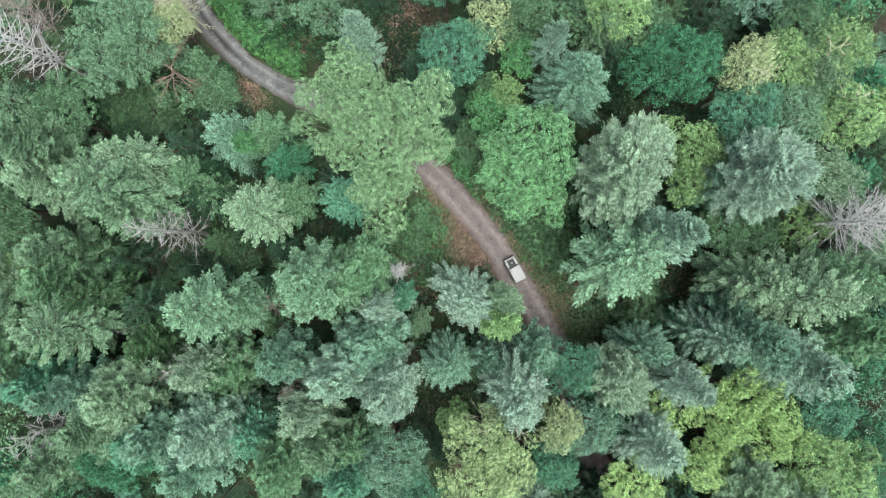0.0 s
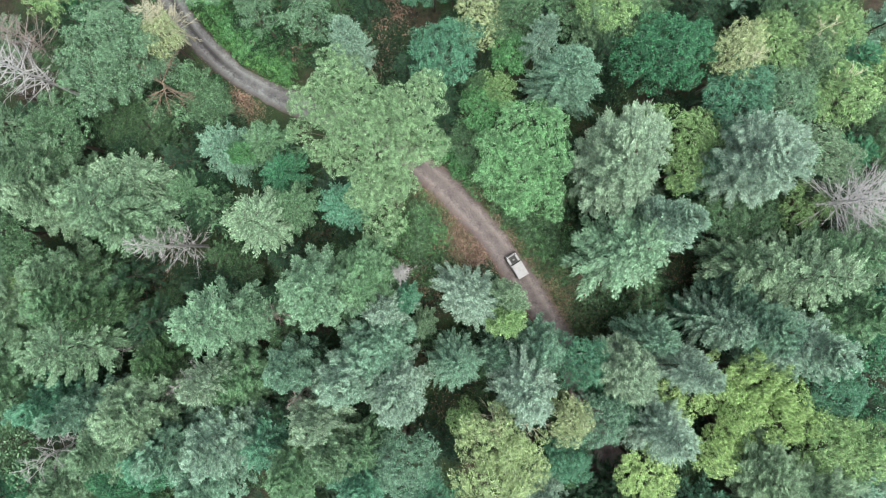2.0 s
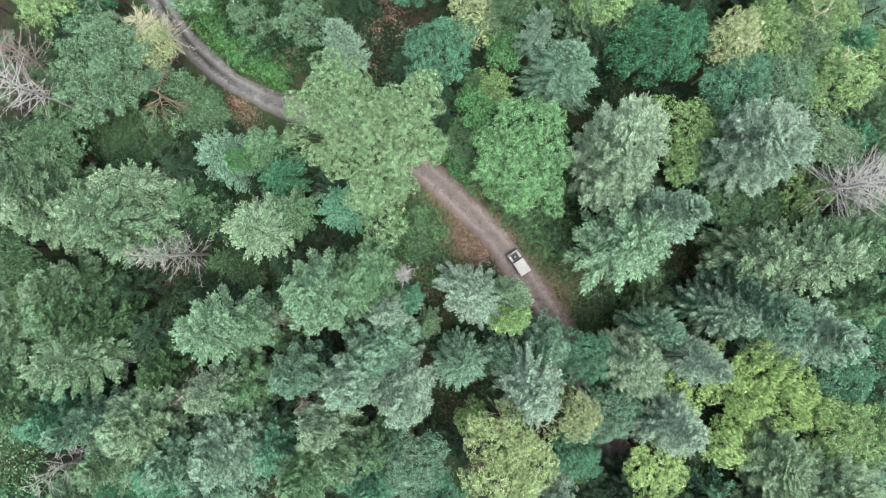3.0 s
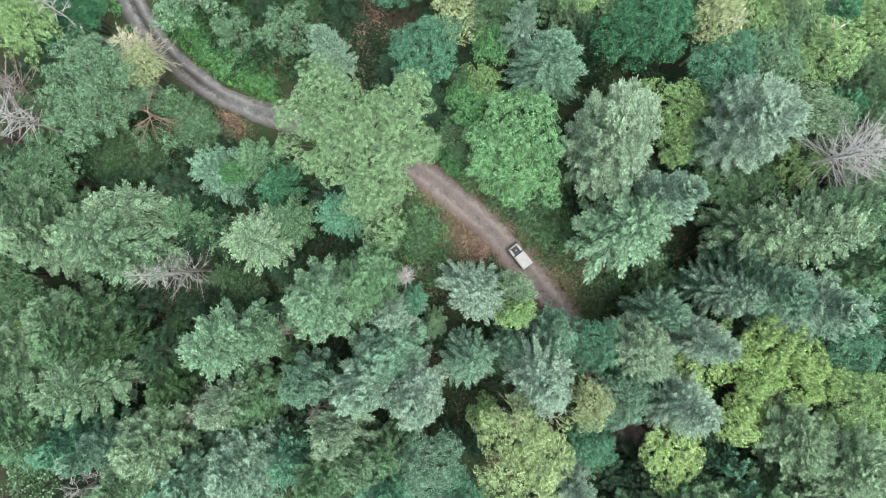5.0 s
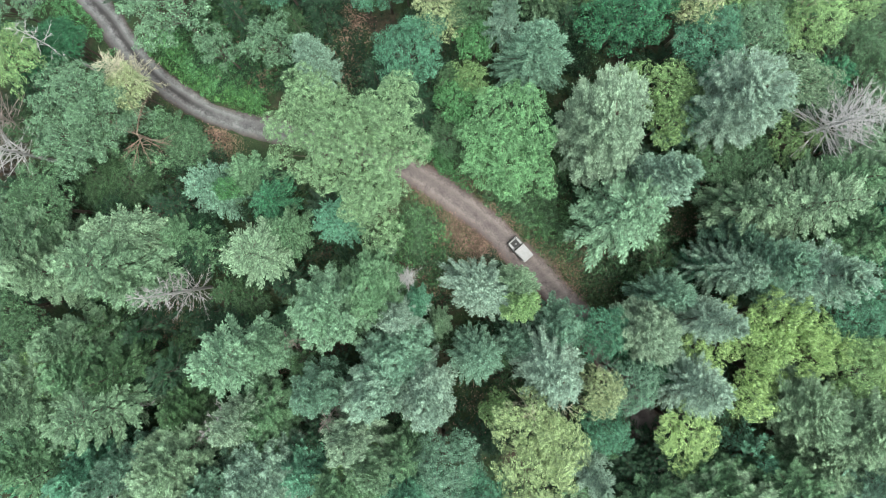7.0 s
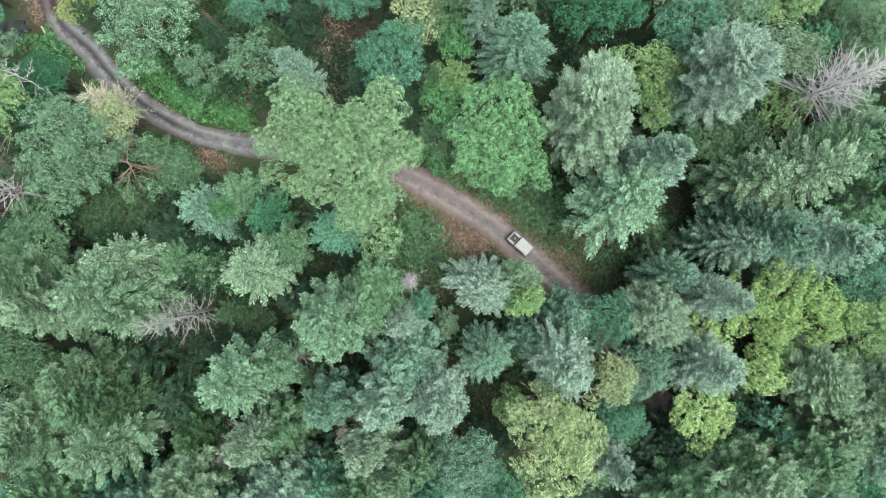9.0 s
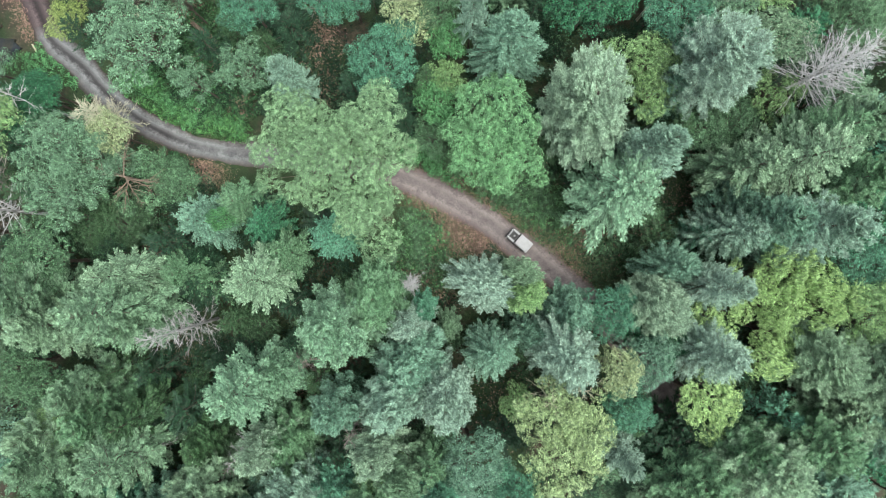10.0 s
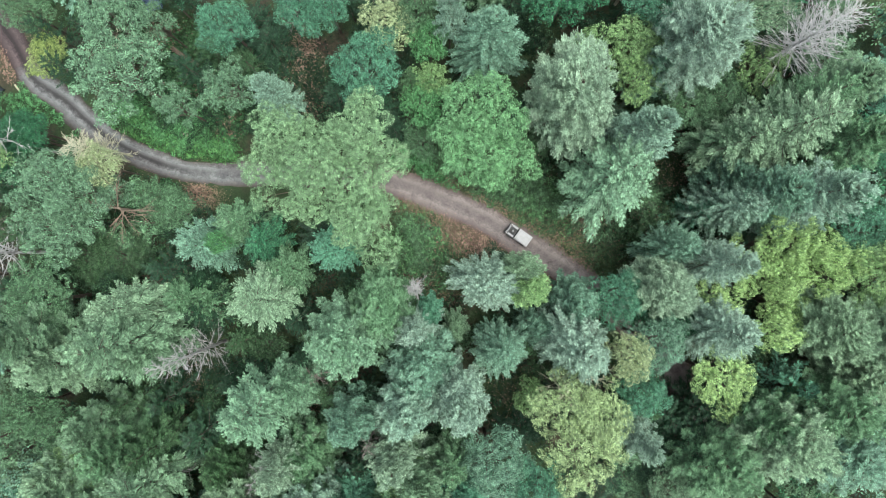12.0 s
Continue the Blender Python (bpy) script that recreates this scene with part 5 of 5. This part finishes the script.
def off_road_car(m):
    """Boxy short off-roader, front towards +x: spare wheel on the bonnet, pale flat roof. Its origin is on the road between the wheels."""
    car = tagged(new("off_road_car"), "boxy off-road car with off-white roof and spare wheel on bonnet", "car")
    car.matrix_basis = m @ Matrix.Diagonal((1.02, 1.12, 1.0, 1.0))
    part("body", bevelled("tub", (3.55, 1.58, 0.62), (-0.02, 0, 0.86), BODY_GREY, 0.05), car, "pale grey painted body")
    part("chassis", bevelled("chassis", (3.5, 0.9, 0.2), (0, 0, 0.48), BLACK_TRIM, 0.03), car, "black chassis")
    part("cabin", bevelled("cabin", (2.1, 1.56, 0.62), (-0.72, 0, 1.46), BODY_GREY, 0.05, (0.96, 0.93)), car)
    roof = part("roof", bevelled("roof", (2.2, 1.52, 0.11), (-0.76, 0, 1.82), ROOF_WHITE, 0.05, (0.97, 0.95), 3), car, "off-white flat roof with rounded edges")
    for k in range(4):
        part("roof_rib", bevelled("roof_rib", (1.9, 0.05, 0.016), (-0.76, -0.48 + 0.32 * k, 1.884), ROOF_WHITE, 0.006), roof)
    part("gutter", bevelled("gutter", (2.24, 1.58, 0.03), (-0.76, 0, 1.765), BODY_GREY, 0.012), car)
    part("bonnet", bevelled("bonnet", (1.15, 0.98, 0.1), (1.02, 0, 1.2), BONNET_GREY, 0.035), car)
    part("bonnet_panel", bevelled("bonnet_panel", (1.02, 0.86, 0.02), (1.03, 0, 1.258), BLACK_TRIM, 0.008), car, "black bonnet panel under the spare wheel")
    for s in (-1, 1):
        part("wing", bevelled("wing", (0.95, 0.2, 0.12), (1.0, s * 0.62, 1.15), ROOF_WHITE, 0.03), car, "off-white front wing top")
        part("wing_corner", bevelled("wing_corner", (0.3, 0.3, 0.1), (1.62, s * 0.62, 1.13), BLACK_TRIM, 0.03), car, "black rubber wing corner")
        part("sidelight", bevelled("sidelight", (0.12, 0.14, 0.05), (1.62, s * 0.62, 1.19), LAMP_CLEAR, 0.02), car, "small clear sidelight")
        part("headlamp", disc("headlamp", 0.1, 0.06, LAMP_CLEAR, "y", (0, 0, 0)), car, "round clear headlamp").matrix_basis = pose(1.78, s * 0.55, 0.95, 0, 0, 90)
        part("tail_lamp", disc("tail_lamp", 0.05, 0.04, LAMP_RED, "y", (0, 0, 0)), car, "round red tail lamp").matrix_basis = pose(-1.82, s * 0.66, 0.95, 0, 0, 90)
        part("side_window", bevelled("side_window", (0.78, 0.02, 0.36), (-0.28, s * 0.765, 1.52), GLASS_DARK, 0.006), car, "dark side window")
        part("side_window", bevelled("side_window", (0.85, 0.02, 0.36), (-1.2, s * 0.765, 1.52), GLASS_DARK, 0.006), car, "dark side window")
        door = part("door", bevelled("door", (0.86, 0.03, 0.6), (-0.1, s * 0.795, 0.88), BODY_GREY, 0.012), car)
        part("door_handle", bevelled("door_handle", (0.14, 0.03, 0.03), (-0.42, s * 0.82, 1.08), BLACK_TRIM, 0.008), door)
        part("mirror", bevelled("mirror", (0.06, 0.16, 0.2), (0.42, s * 0.92, 1.42), BLACK_TRIM, 0.02), car, "black door mirror")
        part("rear_step", bevelled("rear_step", (0.1, 0.3, 0.06), (-1.88, s * 0.55, 0.55), BLACK_TRIM, 0.015), car)
        part("wheel_arch", bevelled("wheel_arch", (0.86, 0.09, 0.12), (1.12, s * 0.82, 0.9), BLACK_TRIM, 0.03), car, "black wheel arch")
        part("wheel_arch", bevelled("wheel_arch", (0.86, 0.09, 0.12), (-1.15, s * 0.82, 0.9), BLACK_TRIM, 0.03), car, "black wheel arch")
        for x in (1.12, -1.15):
            wheel = part("wheel", ring("tyre", 0.38, 0.2, 0.22, RUBBER), car, "black off-road wheel")
            wheel.matrix_basis = pose(x, s * 0.7, 0.44)
            part("rim", disc("rim", 0.21, 0.14, STEEL), wheel, "steel rim")
    shield = part("windscreen", bevelled("windscreen", (0.04, 1.4, 0.42), (0, 0, 0), GLASS_DARK, 0.01), car, "dark upright windscreen")
    shield.matrix_basis = pose(0.37, 0, 1.5, 0, -14, 0)
    part("windscreen_frame", bevelled("windscreen_frame", (0.09, 1.54, 0.06), (0.46, 0, 1.28), BLACK_TRIM, 0.02), car, "black windscreen base")
    for s in (-1, 1):
        part("wiper", bevelled("wiper", (0.02, 0.42, 0.02), (0.47, s * 0.3, 1.33), BLACK_TRIM, 0.005), car)
    spare = part("spare_wheel", ring("spare_tyre", 0.39, 0.16, 0.2, RUBBER, "z"), car, "black spare wheel lying on the bonnet")
    spare.matrix_basis = pose(1.0, 0, 1.37)
    part("rim", disc("spare_rim", 0.17, 0.06, STEEL, "z"), spare, "grey steel rim")
    part("front_bumper", bevelled("front_bumper", (0.14, 1.66, 0.16), (1.9, 0, 0.62), BLACK_TRIM, 0.03), car, "black steel bumper")
    part("grille", bevelled("grille", (0.05, 0.72, 0.36), (1.77, 0, 0.94), BLACK_TRIM, 0.015), car, "black radiator grille")
    part("rear_door", bevelled("rear_door", (0.03, 0.9, 0.6), (-1.81, 0, 0.9), BODY_GREY, 0.012), car)
    part("rear_window", bevelled("rear_window", (0.03, 0.8, 0.36), (-1.765, 0, 1.5), GLASS_DARK, 0.006), car, "dark rear window")
    return car


rear, nose = (12.46, -5.05), (10.03, -0.54)
off_road_car(pose((rear[0] + nose[0]) / 2, (rear[1] + nose[1]) / 2, 0.03, 0, 0, math.degrees(math.atan2(nose[1] - rear[1], nose[0] - rear[0]))))

# ---- small things lying about ----
tyre = tagged(new("old_tyre", ring("old_tyre", 0.36, 0.23, 0.2, OLD_TYRE, "z", (0, 0, 0.1))), "weathered tan old tyre lying among green plants", "tyre")
tyre.matrix_basis = pose(-26.89, 33.03, 0.65, 12, 8, 0)


def snapped_tree(x0, y0, x1, y1, top):
    """A snapped trunk leaning over, its end torn into orange splinters."""
    v, f = [], []
    rnd = random.Random(3)
    a, b = Vector((x1, y1, top)), Vector((x0, y0, float(land(x0, y0)) - 0.2))
    tube(v, f, [a + (b - a) * k / 6 + Vector((rnd.uniform(-0.06, 0.06), rnd.uniform(-0.06, 0.06), 0)) for k in range(7)], [0.26, 0.34, 0.34, 0.35, 0.36, 0.37, 0.4], 10)
    way = (a - b).normalized()
    s1 = way.orthogonal().normalized()
    s2 = way.cross(s1)
    for _ in range(14):
        w = rnd.uniform(0, 6.28)
        off = s1 * math.cos(w) + s2 * math.sin(w)
        q = a + off * 0.15 - way * rnd.uniform(0, 0.6)
        tube(v, f, [q, q + way * rnd.uniform(0.5, 1.3) + off * rnd.uniform(0.0, 0.35)], [0.08, 0.012], 4)
    tagged(new("snapped_tree", mesh_of("broken_trunk", v, f, LIMB_ORANGE)), "snapped leaning tree trunk with splintered orange-brown end", "tree")


snapped_tree(-20.9, 42.0, -21.83, 43.53, 4.6)


def pool(x, y, w, d):
    """A small still pool in a hollow, with an uneven shore."""
    rnd = random.Random(8)
    n = 26
    z = float(max(land(x + w * 0.5 * math.cos(a * 0.25), y + d * 0.5 * math.sin(a * 0.25)) for a in range(26))) + 0.03
    rim = [(x + 0.5 * w * math.cos(k / n * 6.2832) * rnd.uniform(0.8, 1.15), y + 0.5 * d * math.sin(k / n * 6.2832) * rnd.uniform(0.8, 1.15), z) for k in range(n)]
    verts = [(x, y, z), *rim, *[(px, py, z - 0.5) for px, py, _ in rim]]
    faces = [(0, 1 + k, 1 + (k + 1) % n) for k in range(n)] + [(1 + k, 1 + n + k, 1 + n + (k + 1) % n, 1 + (k + 1) % n) for k in range(n)]
    tagged(new("pool_water", mesh_of("pool_water", verts, faces, WATER)), "small still pool reflecting the pale blue sky", "water", kind="structure")


pool(-51.04, 51.96, 5.2, 3.6)
stake = tagged(new("marker_stake", bevelled("marker_stake", (1.3, 0.22, 0.2), (0, 0, 0.1), WEATHERED_STAKE, 0.03)), "pale weathered wooden stake lying beside the track", "stake")
stake.matrix_basis = pose(-46.71, 50.86, 0.05, 0, 0, 100)


def tarpaulin(x, y, w, d, turn):
    """A sagging tarpaulin over a low stack."""
    rnd = random.Random(5)
    verts, faces, n = [], [], 15
    for i in range(n):
        for j in range(n):
            u, v = i / (n - 1) * 2 - 1, j / (n - 1) * 2 - 1
            edge = max(abs(u), abs(v))
            z = 1.3 * (1 - max(0, edge - 0.62) / 0.38) + 0.06 * math.sin(6 * u + 2) * math.cos(5 * v) + rnd.uniform(-0.02, 0.02)
            verts.append((u * w / 2, v * d / 2, max(0.02, z)))
    for i in range(n - 1):
        for j in range(n - 1):
            a = i * n + j
            faces.append((a, a + n, a + n + 1, a + 1))
    ob = tagged(new("tarpaulin", mesh_of("tarpaulin", verts, faces, TARP_BLUE, True)), "blue-grey tarpaulin over a stack beneath trees", "tarpaulin")
    ob.matrix_basis = pose(x, y, float(land(x, y)), 0, 0, turn)


tarpaulin(-22.75, 53.32, 3.0, 2.2, -15)
